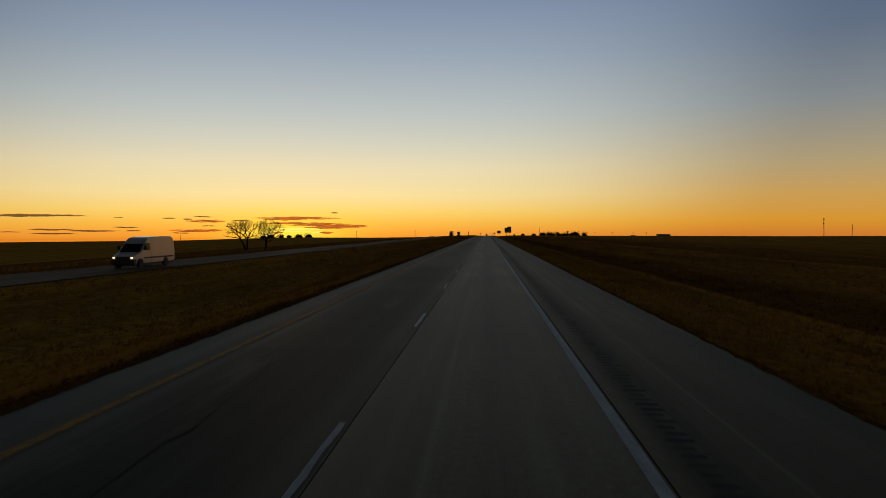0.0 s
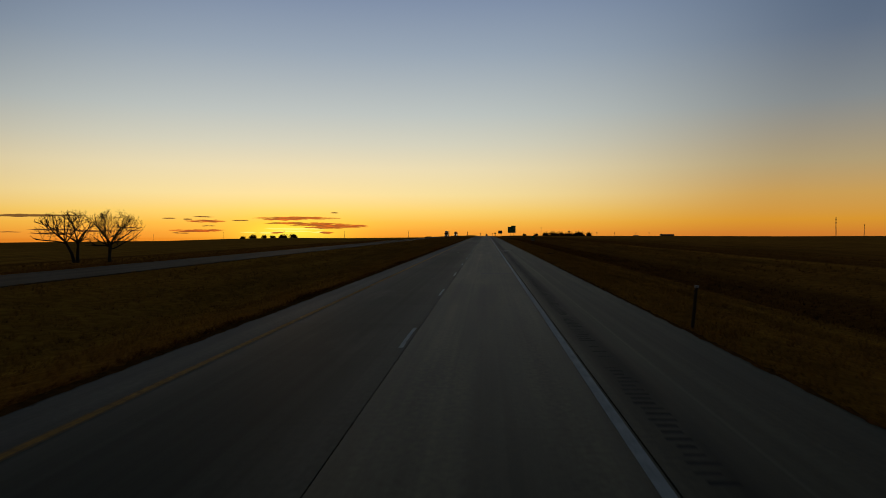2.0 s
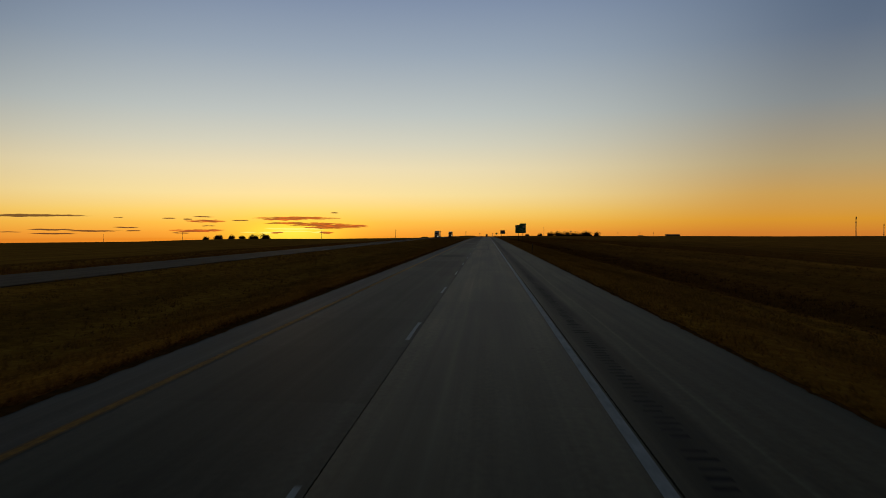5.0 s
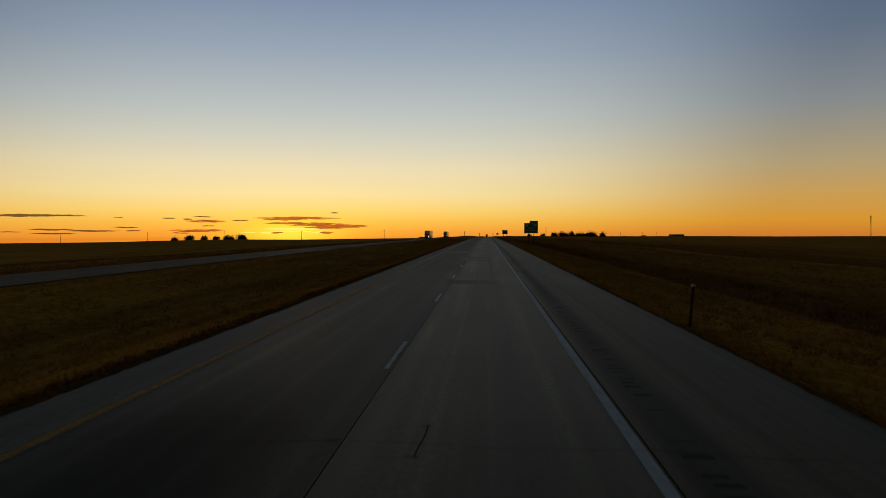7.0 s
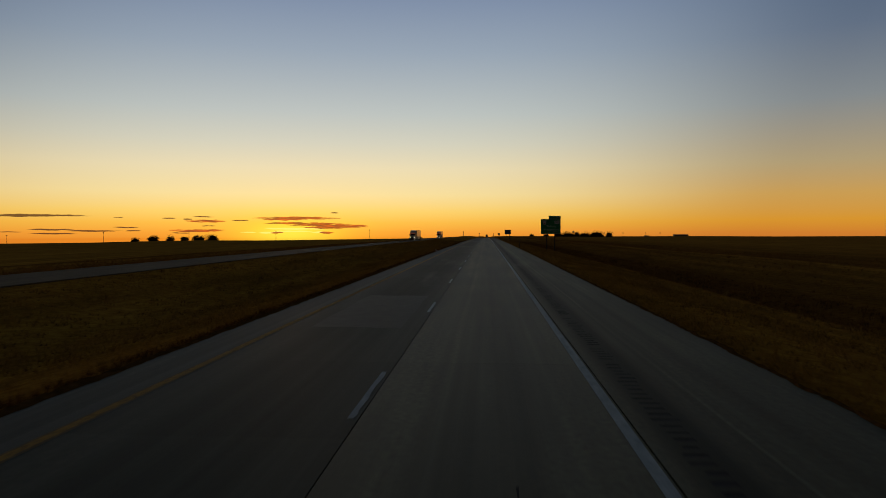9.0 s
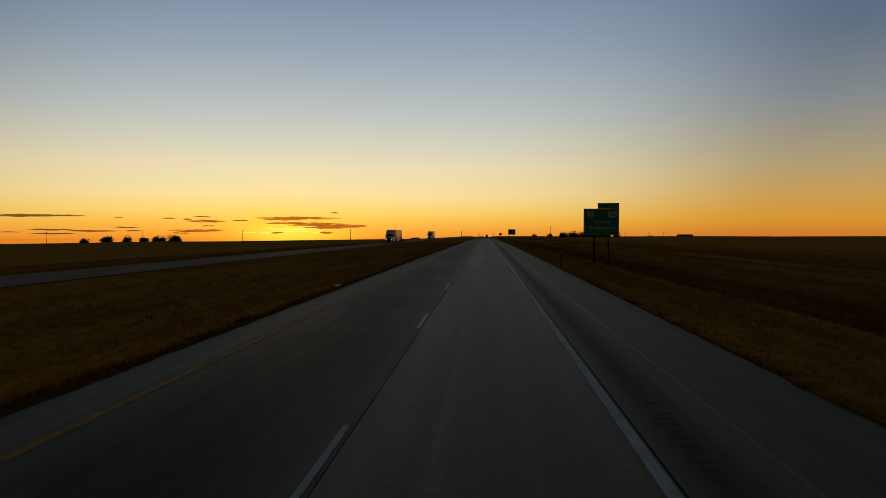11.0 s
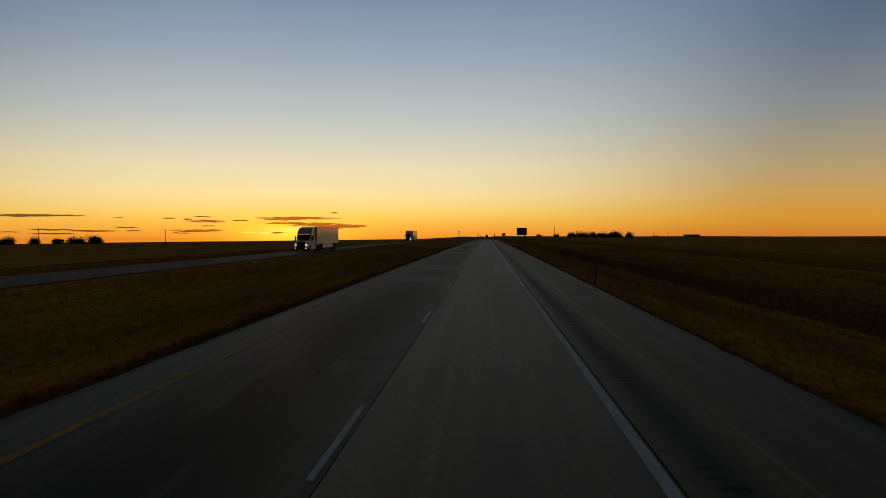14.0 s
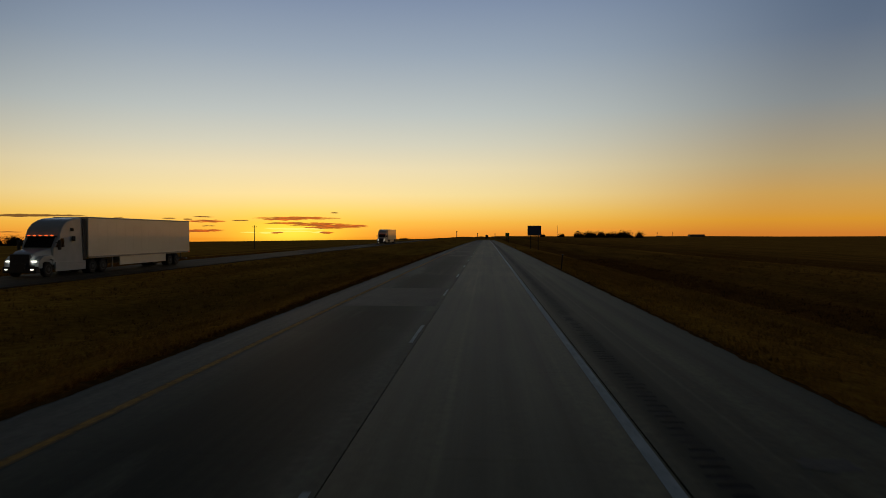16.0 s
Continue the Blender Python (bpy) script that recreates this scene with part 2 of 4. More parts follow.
STAIN = surface("stained_concrete", (0.056, 0.056, 0.05), (0.12, 0.117, 0.102), scale=3, rough=0.65, bump=0.15, fine=9, spec=0.12, grit=0.8)
PALE_PATCH = surface("new_concrete_patch", (0.05, 0.055, 0.053), (0.105, 0.108, 0.102), scale=2, rough=0.7, bump=0.15, spec=0.13)
WHITE_PAINT = surface("white_road_paint", (0.22, 0.275, 0.3), (0.49, 0.565, 0.59), scale=6, rough=0.7, bump=0.1, spec=0.1, stretch=(1, 0.3, 1))
WORN_WHITE = surface("worn_white_line", (0.06, 0.055, 0.05), (0.16, 0.15, 0.14), scale=3, rough=0.8, bump=0.1, spec=0.05)
YELLOW_PAINT = surface("yellow_road_paint", (0.14, 0.08, 0.022), (0.5, 0.265, 0.035), scale=5, rough=0.75, bump=0.1, fine=14, spec=0.08, grit=1.2)
YELLOW_WORN = surface("worn_yellow_paint_edge", (0.075, 0.065, 0.045), (0.24, 0.145, 0.05), scale=5, rough=0.75, bump=0.1, fine=14, spec=0.08, grit=1.2)


def prairie(name):
    """Dry grass seen from above: straw and brown tufts, mown streaks along the road, darker patches, ditch shade
    painted in.
    """
    m = bpy.data.materials.new(name)
    m.use_nodes = True
    n = Net(m.node_tree)
    pos = n.add("ShaderNodeNewGeometry").outputs["Position"]
    tuft = n.add("ShaderNodeTexNoise", {"Vector": pos, "Scale": 2.2, "Detail": 8.0, "Roughness": 0.72}).outputs[0]
    lane = n.add("ShaderNodeTexNoise", {"Vector": n.vmath("MULTIPLY", pos, (0.35, 0.03, 0.1)), "Scale": 1.0, "Detail": 5.0, "Roughness": 0.6}).outputs[0]
    patch = n.add("ShaderNodeTexNoise", {"Vector": pos, "Scale": 0.06, "Detail": 6.0, "Roughness": 0.65}).outputs[0]
    t = n.add("ShaderNodeMapRange", [tuft, 0.32, 0.68, 0.0, 1.0]).outputs[0]
    c = n.mix(t, (0.24, 0.105, 0.016, 1), (0.56, 0.3, 0.052, 1))
    g = n.add("ShaderNodeMapRange", [patch, 0.42, 0.6, 0.0, 1.0]).outputs[0]
    c = n.mix(g, c, n.mix(t, (0.2, 0.098, 0.013, 1), (0.5, 0.275, 0.046, 1)))
    k = n.add("ShaderNodeMapRange", [lane, 0.36, 0.64, 0.68, 1.3]).outputs[0]
    c = n.mix(1.0, c, n.add("ShaderNodeCombineColor", [k, k, k]).outputs[0], "MULTIPLY")
    # strips along the road: mown verge, ditch, back slope, field; ditch shade and bank edges put into the colour
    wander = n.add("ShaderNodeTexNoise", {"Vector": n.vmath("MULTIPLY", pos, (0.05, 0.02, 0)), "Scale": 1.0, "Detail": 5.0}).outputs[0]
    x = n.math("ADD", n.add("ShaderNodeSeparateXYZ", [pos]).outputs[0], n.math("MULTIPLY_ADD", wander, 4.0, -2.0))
    growth_and_shade = [(-80, 0.85, 0.84), (-64, 0.85, 0.84), (-62.8, 0.4, 0.36), (-60, 0.45, 0.4), (-58, 0.8, 0.8), (-46, 0.6, 0.58), (-34, 0.6, 0.55), (-24, 0.85, 0.82), (-16, 0.7, 0.7),
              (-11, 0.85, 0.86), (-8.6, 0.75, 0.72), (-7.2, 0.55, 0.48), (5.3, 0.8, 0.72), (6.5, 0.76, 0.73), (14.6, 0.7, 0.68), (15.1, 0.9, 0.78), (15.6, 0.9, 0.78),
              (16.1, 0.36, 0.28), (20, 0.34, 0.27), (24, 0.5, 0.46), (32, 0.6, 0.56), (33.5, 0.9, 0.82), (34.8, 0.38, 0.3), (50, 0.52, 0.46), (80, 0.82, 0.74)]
    zone = n.ramp(n.math("DIVIDE", n.math("ADD", x, 80.0), 160.0, clamp=True), [((k + 80) / 160, (r, g2, g2 * 0.75, 1)) for k, r, g2 in growth_and_shade])
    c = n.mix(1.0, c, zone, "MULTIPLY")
    relief = n.add("ShaderNodeBump", {"Strength": 0.35, "Distance": 0.035, "Height": n.math("ADD", tuft, n.math("MULTIPLY", lane, 1.5))})
    p = n.add("ShaderNodeBsdfPrincipled", {"Base Color": c, "Roughness": 1.0, "Specular IOR Level": 0.0, "Normal": relief.outputs[0],
                                           "Sheen Weight": 0.04, "Sheen Roughness": 0.6, "Sheen Tint": (1.0, 0.6, 0.25, 1)})
    n.add("ShaderNodeOutputMaterial", [p.outputs[0]])
    return m


def blade(name, dark, light):
    """Thin dry leaf that lets light through."""
    m = bpy.data.materials.new(name)
    m.use_nodes = True
    n = Net(m.node_tree)
    r = n.add("ShaderNodeNewGeometry")
    c = n.mix(r.outputs["Random Per Island"], (*dark, 1), (*light, 1))
    patch = n.add("ShaderNodeTexNoise", {"Vector": n.vmath("MULTIPLY", r.outputs["Position"], (1, 0.35, 1)), "Scale": 0.5, "Detail": 4.0}).outputs[0]
    k = n.add("ShaderNodeMapRange", [patch, 0.35, 0.65, 0.7, 1.2]).outputs[0]
    c = n.mix(1.0, c, n.add("ShaderNodeCombineColor", [k, k, k]).outputs[0], "MULTIPLY")
    d = n.add("ShaderNodeBsdfDiffuse", [c])
    t = n.add("ShaderNodeBsdfTranslucent", [c])
    mix = n.add("ShaderNodeMixShader", [0.5, d.outputs[0], t.outputs[0]])
    n.add("ShaderNodeOutputMaterial", [mix.outputs[0]])
    return m


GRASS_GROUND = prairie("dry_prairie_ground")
# dark blades for weed tufts, and for the shade filled into the ditch bottom
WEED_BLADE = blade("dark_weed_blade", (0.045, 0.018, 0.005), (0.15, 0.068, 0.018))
GRASS_BLADE = blade("dry_grass_blade", (0.13, 0.065, 0.013), (0.31, 0.165, 0.035))
# the dry grass again in a darker colour, for the ditch and far verge
DIM_BLADE = blade("dark_grass_blade", (0.1, 0.046, 0.01), (0.24, 0.117, 0.026))
BARK = surface("bare_bark", (0.012, 0.009, 0.006), (0.035, 0.026, 0.018), scale=6, rough=0.9, bump=0.4)
TWIG = surface("fine_twigs", (0.015, 0.01, 0.006), (0.04, 0.028, 0.017), scale=3, rough=0.95, bump=0.1, spec=0.1)
WOOD = surface("weathered_post_wood", (0.05, 0.04, 0.03), (0.12, 0.1, 0.075), scale=5, rough=0.9, bump=0.4, stretch=(3, 3, 0.4))
STEEL = surface("galvanised_steel", (0.18, 0.18, 0.18), (0.32, 0.32, 0.32), scale=4, rough=0.5, bump=0.05, metal=0.8)
GREEN = surface("green_sign_sheet", (0.003, 0.17, 0.07), (0.007, 0.22, 0.095), scale=2, rough=0.45, bump=0.02)
BLUE = surface("blue_sign_sheet", (0.02, 0.06, 0.16), (0.03, 0.08, 0.22), scale=2, rough=0.45, bump=0.02)
SIGN_WHITE = surface("white_sign_sheet", (0.42, 0.42, 0.42), (0.6, 0.6, 0.6), scale=5, rough=0.5, bump=0.02)
LEGEND = surface("reflective_sign_legend", (0.34, 0.5, 0.43), (0.55, 0.72, 0.64), scale=5, rough=0.4, bump=0.02)
DULL = surface("faded_sign_legend", (0.1, 0.17, 0.14), (0.18, 0.26, 0.22), scale=5, rough=0.5, bump=0.02)
SIGN_RED = surface("red_sign_sheet", (0.3, 0.03, 0.02), (0.42, 0.05, 0.04), scale=5, rough=0.5, bump=0.02)
SIGN_BLACK = surface("black_sign_legend", (0.01, 0.01, 0.01), (0.02, 0.02, 0.02), scale=5, rough=0.5, bump=0.02)
VAN_WHITE = surface("white_vehicle_paint", (0.46, 0.47, 0.48), (0.57, 0.58, 0.59), scale=1.5, rough=0.3, bump=0.01, coat=0.5)
CAB_WHITE = surface("dusty_cab_paint", (0.34, 0.41, 0.45), (0.48, 0.56, 0.6), scale=1.2, rough=0.35, bump=0.01, coat=0.4)
TRAILER_WHITE = surface("trailer_panel", (0.78, 0.74, 0.62), (0.9, 0.87, 0.75), scale=0.9, rough=0.42, bump=0.02, stretch=(1, 0.4, 1), metal=0.12, coat=0.6)
BLACK_PLASTIC = surface("black_plastic", (0.01, 0.01, 0.011), (0.03, 0.03, 0.032), scale=5, rough=0.6, bump=0.05)
RUBBER = surface("tyre_rubber", (0.008, 0.008, 0.008), (0.02, 0.02, 0.02), scale=8, rough=0.85, bump=0.2)
RIM = surface("wheel_steel", (0.06, 0.06, 0.06), (0.14, 0.14, 0.14), scale=6, rough=0.6, bump=0.05, metal=0.7)
GLASS = surface("tinted_glass", (0.006, 0.007, 0.008), (0.01, 0.011, 0.012), scale=2, rough=0.1, bump=0.0, spec=0.12)
LAMP_OFF = surface("lamp_lens", (0.2, 0.2, 0.2), (0.35, 0.35, 0.35), scale=9, rough=0.2, bump=0.02)
VAN_LIGHT = glow("warm_headlight", (1.0, 0.8, 0.45), 2.2)
HEADLIGHT = glow("headlight_beam", (1.0, 0.93, 0.78), 2.6)
MARKER = glow("amber_marker_lamp", (1.0, 0.13, 0.025), 1.4)
BUILDING = surface("distant_metal_siding", (0.1, 0.09, 0.08), (0.2, 0.18, 0.16), scale=0.3, rough=0.7, bump=0.05)
ROOF = surface("distant_roof", (0.06, 0.05, 0.05), (0.12, 0.1, 0.09), scale=0.3, rough=0.7, bump=0.05)
DEBRIS = surface("pale_plastic_scrap", (0.82, 0.81, 0.78), (0.92, 0.91, 0.89), scale=9, rough=0.25, bump=0.05, spec=0.8, metal=0.55)
STRIP = surface("scuffed_grey_plastic", (0.5, 0.49, 0.48), (0.85, 0.84, 0.82), scale=7, rough=0.3, bump=0.1, spec=0.6, metal=0.4)


# ---- mesh helpers ----
def part(name, bm, material, parent=None, label="", smooth=False):
    me = bpy.data.meshes.new(name)
    bm.normal_update()
    bm.to_mesh(me)
    bm.free()
    me.materials.append(material)
    if smooth:
        me.polygons.foreach_set("use_smooth", [True] * len(me.polygons))
    ob = new(name, me)
    ob.parent = parent
    if smooth:
        ob.modifiers.new("even_shading", "WEIGHTED_NORMAL")
    return tagged(ob, label) if label else ob


def sheet(name, verts, faces, material, parent=None, smooth=False):
    me = bpy.data.meshes.new(name)
    me.from_pydata(verts, [], faces)
    me.materials.append(material)
    if smooth:
        me.polygons.foreach_set("use_smooth", [True] * len(me.polygons))
    me.update()
    ob = new(name, me)
    ob.parent = parent
    return ob


def box(bm, x0, x1, y0, y1, z0, z1, bevel=0.0):
    g = bmesh.ops.create_cube(bm, size=1.0, matrix=Matrix.Translation(((x0 + x1) / 2, (y0 + y1) / 2, (z0 + z1) / 2))
                              @ Matrix.Diagonal((x1 - x0, y1 - y0, z1 - z0, 1)))
    if bevel:
        vs = set(g["verts"])
        bmesh.ops.bevel(bm, geom=[e for e in bm.edges if e.verts[0] in vs], offset=bevel, segments=2, affect="EDGES", profile=0.6)
    return bm


def boxed(*a, **k):
    return box(bmesh.new(), *a, **k)


def rod(bm, a, b, r0, r1=None, n=8):
    """A tapered round bar from a to b."""
    a, b = Vector(a), Vector(b)
    d = b - a
    m = Matrix.Translation((a + b) / 2) @ d.to_track_quat("Z", "Y").to_matrix().to_4x4()
    bmesh.ops.create_cone(bm, cap_ends=True, segments=n, radius1=r0, radius2=r0 if r1 is None else r1, depth=d.length, matrix=m)
    return bm


def slice_body(profile, half, bevel=0.05, rounds=2):
    """A body from a side outline of (y, z), with half widths half(y, z), rounded at its edges."""
    bm = bmesh.new()
    left = [bm.verts.new((-half(y, z), y, z)) for y, z in profile]
    right = [bm.verts.new((half(y, z), y, z)) for y, z in profile]
    n = len(profile)
    bm.faces.new(left)
    bm.faces.new(right[::-1])
    for i in range(n):
        j = (i + 1) % n
        bm.faces.new((left[j], left[i], right[i], right[j]))
    bmesh.ops.recalc_face_normals(bm, faces=bm.faces[:])
    if bevel:
        bmesh.ops.bevel(bm, geom=[e for e in bm.edges if e.calc_face_angle(0) > 0.5], offset=bevel, segments=rounds, affect="EDGES", profile=0.6)
    return bm


def thing(name, m, label, category, group="", kind=""):
    ob = new(name)
    ob.empty_display_size = 0.2
    ob.matrix_world = m
    return tagged(ob, label, category, group, kind)


# ---- ground ----
def step(a, b, v):
    k = min(1.0, max(0.0, (v - a) / (b - a)))
    return k * k * (3 - 2 * k)


def field_z(y):
    """The open fields fall away slowly ahead, more steeply past a low rise."""
    near = 60 * math.log1p(math.exp(min(60.0, (y - 330) / 60)))
    far = 100 * math.log1p(math.exp(min(60.0, (y - 1500) / 100)))
    return -0.0044 * near - 0.0031 * far


ACROSS = ((-53, -1.6), (-45, -1.35), (-38, -0.8), (-32.1, -0.36), (-25.2, -0.36), (-21, -0.7), (-15, -1.25), (-12, -1.1), (-8.5, -0.35),
          (-6.9, -0.07), (-6.3, -0.16), (4.8, -0.16), (5.5, -0.07), (7.5, -0.28), (11, -0.85), (15.2, -1.6), (17.5, -1.75), (21, -1.6),
          (27, -0.95), (33, -0.6), (48, -0.55))


def opposite_z(y):
    return -0.28 - 1.1 * (1 - math.exp(road_z(y))) - 0.0062 * max(0.0, y - 760)


def ground_z(x, y):
    if x < -53:
        s = -1.6 - 0.0125 * (-53 - x)
    elif x > 48:
        s = -0.55
    else:
        for (xa, za), (xb, zb) in zip(ACROSS, ACROSS[1:]):
            if xa <= x <= xb:
                s = za + (zb - za) * (x - xa) / (xb - xa)
                break
    rz, fz = road_z(y), field_z(y)
    if x >= 0:
        base = rz + (fz - rz) * step(8, 70, x)
    elif x > -36:
        base = rz + (opposite_z(y) + 0.28 - rz) * step(8, 21, -x)
    else:
        oz = opposite_z(y) + 0.28
        base = oz + (fz * 1.5 - oz) * step(36, 110, -x)
    far = step(34, 90, -x) if x < 0 else step(9, 60, x)
    rough = noise.noise((x * 0.02, y * 0.02, 0)) * 0.35 + noise.noise((x * 0.11, y * 0.11, 4)) * 0.08
    if -21.5 < x < -7.5:
        far = 0.35
    big = noise.noise((x * 0.0016, y * 0.0011, 9)) * 3.5 * step(300, 1500, math.hypot(x, y))
    swell = 2.6 * math.exp(-((x + 245) / 110) ** 2 - ((y - 805) / 110) ** 2)
    return s + base + far * rough + big + swell


def spread(lo, hi, near, first, grow):
    out, v, d = [near], near, first
    while v < hi:
        v += d
        d *= grow
        out.append(min(v, hi))
    v, d = near, first
    while v > lo:
        v -= d
        d *= grow
        out.insert(0, max(v, lo))
    return out


XS = sorted(set([round(v, 2) for v, _ in ACROSS] + spread(-4600, -53, -53, 4, 1.16)[:-1] + spread(48, 4600, 48, 4, 1.16)[1:]
                + [v * 1.5 for v in range(6, 32)] + [-10, -13.5, -17, -41, -49]))
YS = [v * 6.0 - 60 for v in range(0, 170)] + spread(960, 5600, 960, 8, 1.09)[1:] + [-110, -200, -400, -900, -2000]
YS = sorted(set(YS))
verts = [(x, y, ground_z(x, y)) for y in YS for x in XS]
nx = len(XS)
faces = [(j * nx + i, j * nx + i + 1, (j + 1) * nx + i + 1, (j + 1) * nx + i) for j in range(len(YS) - 1) for i in range(nx - 1)]
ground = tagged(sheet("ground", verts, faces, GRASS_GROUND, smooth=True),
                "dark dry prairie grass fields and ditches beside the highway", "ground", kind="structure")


# ---- the carriageway ----
def strip(name, x0, x1, y0, y1, lift, material, parent, zf=road_z, every=6.0, thick=0.0):
    """A long band that follows the carriageway's height."""
    n = max(1, int((y1 - y0) / every))
    vs, fs = [], []
    for k in range(n + 1):
        y = y0 + (y1 - y0) * k / n
        z = zf(y) + lift
        vs += [(x0, y, z), (x1, y, z)]
        if thick:
            vs += [(x0, y, z - thick), (x1, y, z - thick)]
    c = 4 if thick else 2
    for k in range(n):
        a, b = k * c, (k + 1) * c
        fs.append((a, a + 1, b + 1, b))
        if thick:
            fs += [(a + 2, a, b, b + 2), (a + 1, a + 3, b + 3, b + 1)]
    if thick:
        fs += [(0, 2, 3, 1), (n * c, n * c + 1, n * c + 3, n * c + 2)]
    return sheet(name, vs, fs, material, parent)


road = thing("road", Matrix(), "grey jointed concrete highway carriageway with painted lines", "road", kind="structure")
strip("joint_filler", -5.5, 2.05, -60, 2600, -0.03, TAR, road, thick=0.1)
strip("inner_shoulder", -6.75, -5.395, -60, 2600, 0.0, INNER, road, thick=0.2)
strip("outer_shoulder_edge", 1.952, 2.2, -60, 2600, 0.0, SHOULDER, road, thick=0.2)
strip("outer_shoulder", 2.76, 5.22, -60, 2600, 0.0, SHOULDER, road, thick=0.2)
for x0, x1, m in ((-1.725, 1.925, CONCRETE), (-5.385, -1.74, CONCRETE_DARK)):
    strip("far_pavement", x0, x1, 722, 2600, 0.0, m, road, thick=0.1)
    strip("near_pavement", x0, x1, -60, -10.02, 0.0, m, road, thick=0.1)
strip("white_edge_line", 1.74, 1.895, -60, 2600, 0.005, WHITE_PAINT, road, thick=0.004)
strip("yellow_edge_line", -5.52, -5.39, -60, 2600, 0.006, YELLOW_PAINT, road)
strip("worn_line_edge", -5.565, -5.52, -60, 2600, 0.005, YELLOW_WORN, road)
strip("worn_line_edge", -5.39, -5.34, -60, 2600, 0.005, YELLOW_WORN, road)

# ragged bare soil where pavement meets grass
def soil_edge(x_in, x_out, seed):
    vs, fs, rr = [], [], random.Random(seed)
    out = 1 if x_out > x_in else -1
    k, y = 0, -40.0
    while y < 720:
        far = x_out + out * (0.16 * noise.noise((y * 0.35, seed, 0)) + rr.uniform(-0.05, 0.09))
        near = x_in + out * (0.07 * noise.noise((y * 0.9, seed, 5)) + rr.uniform(-0.03, 0.03))
        z = road_z(y)
        vs += [(near, y, z + 0.005), (near + (far - near) * rr.uniform(0.25, 0.6), y, z + 0.01 + 0.05 * rr.random()), (far, y, z - 0.14)]
        if k:
            a = 3 * k
            fs += [(a - 3, a - 2, a + 1, a), (a - 2, a - 1, a + 2, a + 1)]
        k += 1
        y += 0.22
    return sheet("soil_edge", vs, fs, SOIL, road)


soil_edge(5.19, 5.34, 3)
soil_edge(-6.68, -7.05, 7)

# milled rumble grooves in the outer shoulder, some worn away
vs, fs, slots, y = [], [], [], -60.0
rnd = random.Random(31)


def rung(y, z, a=2.3, b=2.6):
    h = road_z(y)
    vs.extend([(2.2, y, h), (a - 0.03, y, h), (a, y, h + z), (b, y, h + z), (b + 0.03, y, h), (2.76, y, h)])


while y < 760:
    rung(y, 0.0)
    if rnd.random() < 0.95 - 0.6 * step(0.12, 0.5, noise.noise((y * 0.16, 3.0, 0))):
        a, b, d = 2.32 + rnd.uniform(-0.05, 0.05), 2.57 + rnd.uniform(-0.08, 0.05), rnd.uniform(0.002, 0.008)
        w0, w1 = rnd.uniform(0.03, 0.08), rnd.uniform(0.12, 0.17)
        for v, z in ((w0, 0.0), (w0 + 0.03, -d), (w1, -d), (w1 + 0.03, 0.0)):
            rung(y + v, z, a, b)
    y += 0.29
rung(2600, 0.0)
# groove faces take a darker material than the shoulder round them
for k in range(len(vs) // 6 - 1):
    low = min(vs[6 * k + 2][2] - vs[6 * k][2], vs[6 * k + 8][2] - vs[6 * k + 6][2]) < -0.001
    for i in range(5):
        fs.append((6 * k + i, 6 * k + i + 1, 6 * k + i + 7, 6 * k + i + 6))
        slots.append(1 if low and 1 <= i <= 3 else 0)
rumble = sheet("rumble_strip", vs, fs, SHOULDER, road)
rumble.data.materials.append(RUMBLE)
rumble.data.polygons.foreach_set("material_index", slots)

# the other carriageway, across the grass median
road_b = thing("opposite_road", Matrix(), "pale grey concrete carriageway for oncoming traffic beyond the median", "road", kind="structure")
strip("outer_lane", -31.95, -28.7, -60, 2600, 0.0, ASPHALT, road_b, zf=opposite_z, thick=0.25)
strip("inner_lane", -28.67, -25.3, -60, 2600, 0.0, ASPHALT, road_b, zf=opposite_z, thick=0.25)
strip("edge_line", -31.6, -31.5, -60, 2600, 0.006, WORN_WHITE, road_b, zf=opposite_z)


# ---- vehicles ----
def wheel(parent, x, y, r, wide, name="wheel"):
    """Axis along x, centre at (x, y, r)."""
    bm = bmesh.new()
    rod(bm, (x - wide / 2, y, r), (x + wide / 2, y, r), r, n=28)
    bmesh.ops.bevel(bm, geom=[e for e in bm.edges if len(e.link_faces) == 2 and e.calc_face_angle() > 1.0], offset=0.04, segments=2, affect="EDGES")
    ob = part(name, bm, RUBBER, parent)
    bm, rings, side = bmesh.new(), [], 1 if x > 0 else -1
    for out, k in ((-0.02, 0.62), (0.008, 0.62), (0.008, 0.55), (-0.01, 0.5), (-0.006, 0.26), (0.03, 0.22), (0.035, 0.12)):
        px = x + side * (wide / 2 + out)
        rings.append([bm.verts.new((px, y + math.cos(a * 0.3142) * r * k, r + math.sin(a * 0.3142) * r * k)) for a in range(20)])
    for ra, rb in zip(rings, rings[1:]):
        for a in range(20):
            bm.faces.new((ra[a], ra[(a + 1) % 20], rb[(a + 1) % 20], rb[a]))
    bm.faces.new(rings[-1])
    bmesh.ops.recalc_face_normals(bm, faces=bm.faces[:])
    part("rim", bm, RIM, ob)
    return ob


def quad_panel(pts, thick=0.02):
    """A thin solid panel through corner points, pushed out along its normal."""
    bm = bmesh.new()
    vs = [bm.verts.new(p) for p in pts]
    f = bm.faces.new(vs)
    bm.normal_update()
    n = f.normal.copy()
    r = bmesh.ops.extrude_face_region(bm, geom=[f])
    for v in r["geom"]:
        if isinstance(v, bmesh.types.BMVert):
            v.co += n * thick
    bmesh.ops.recalc_face_normals(bm, faces=bm.faces[:])
    return bm


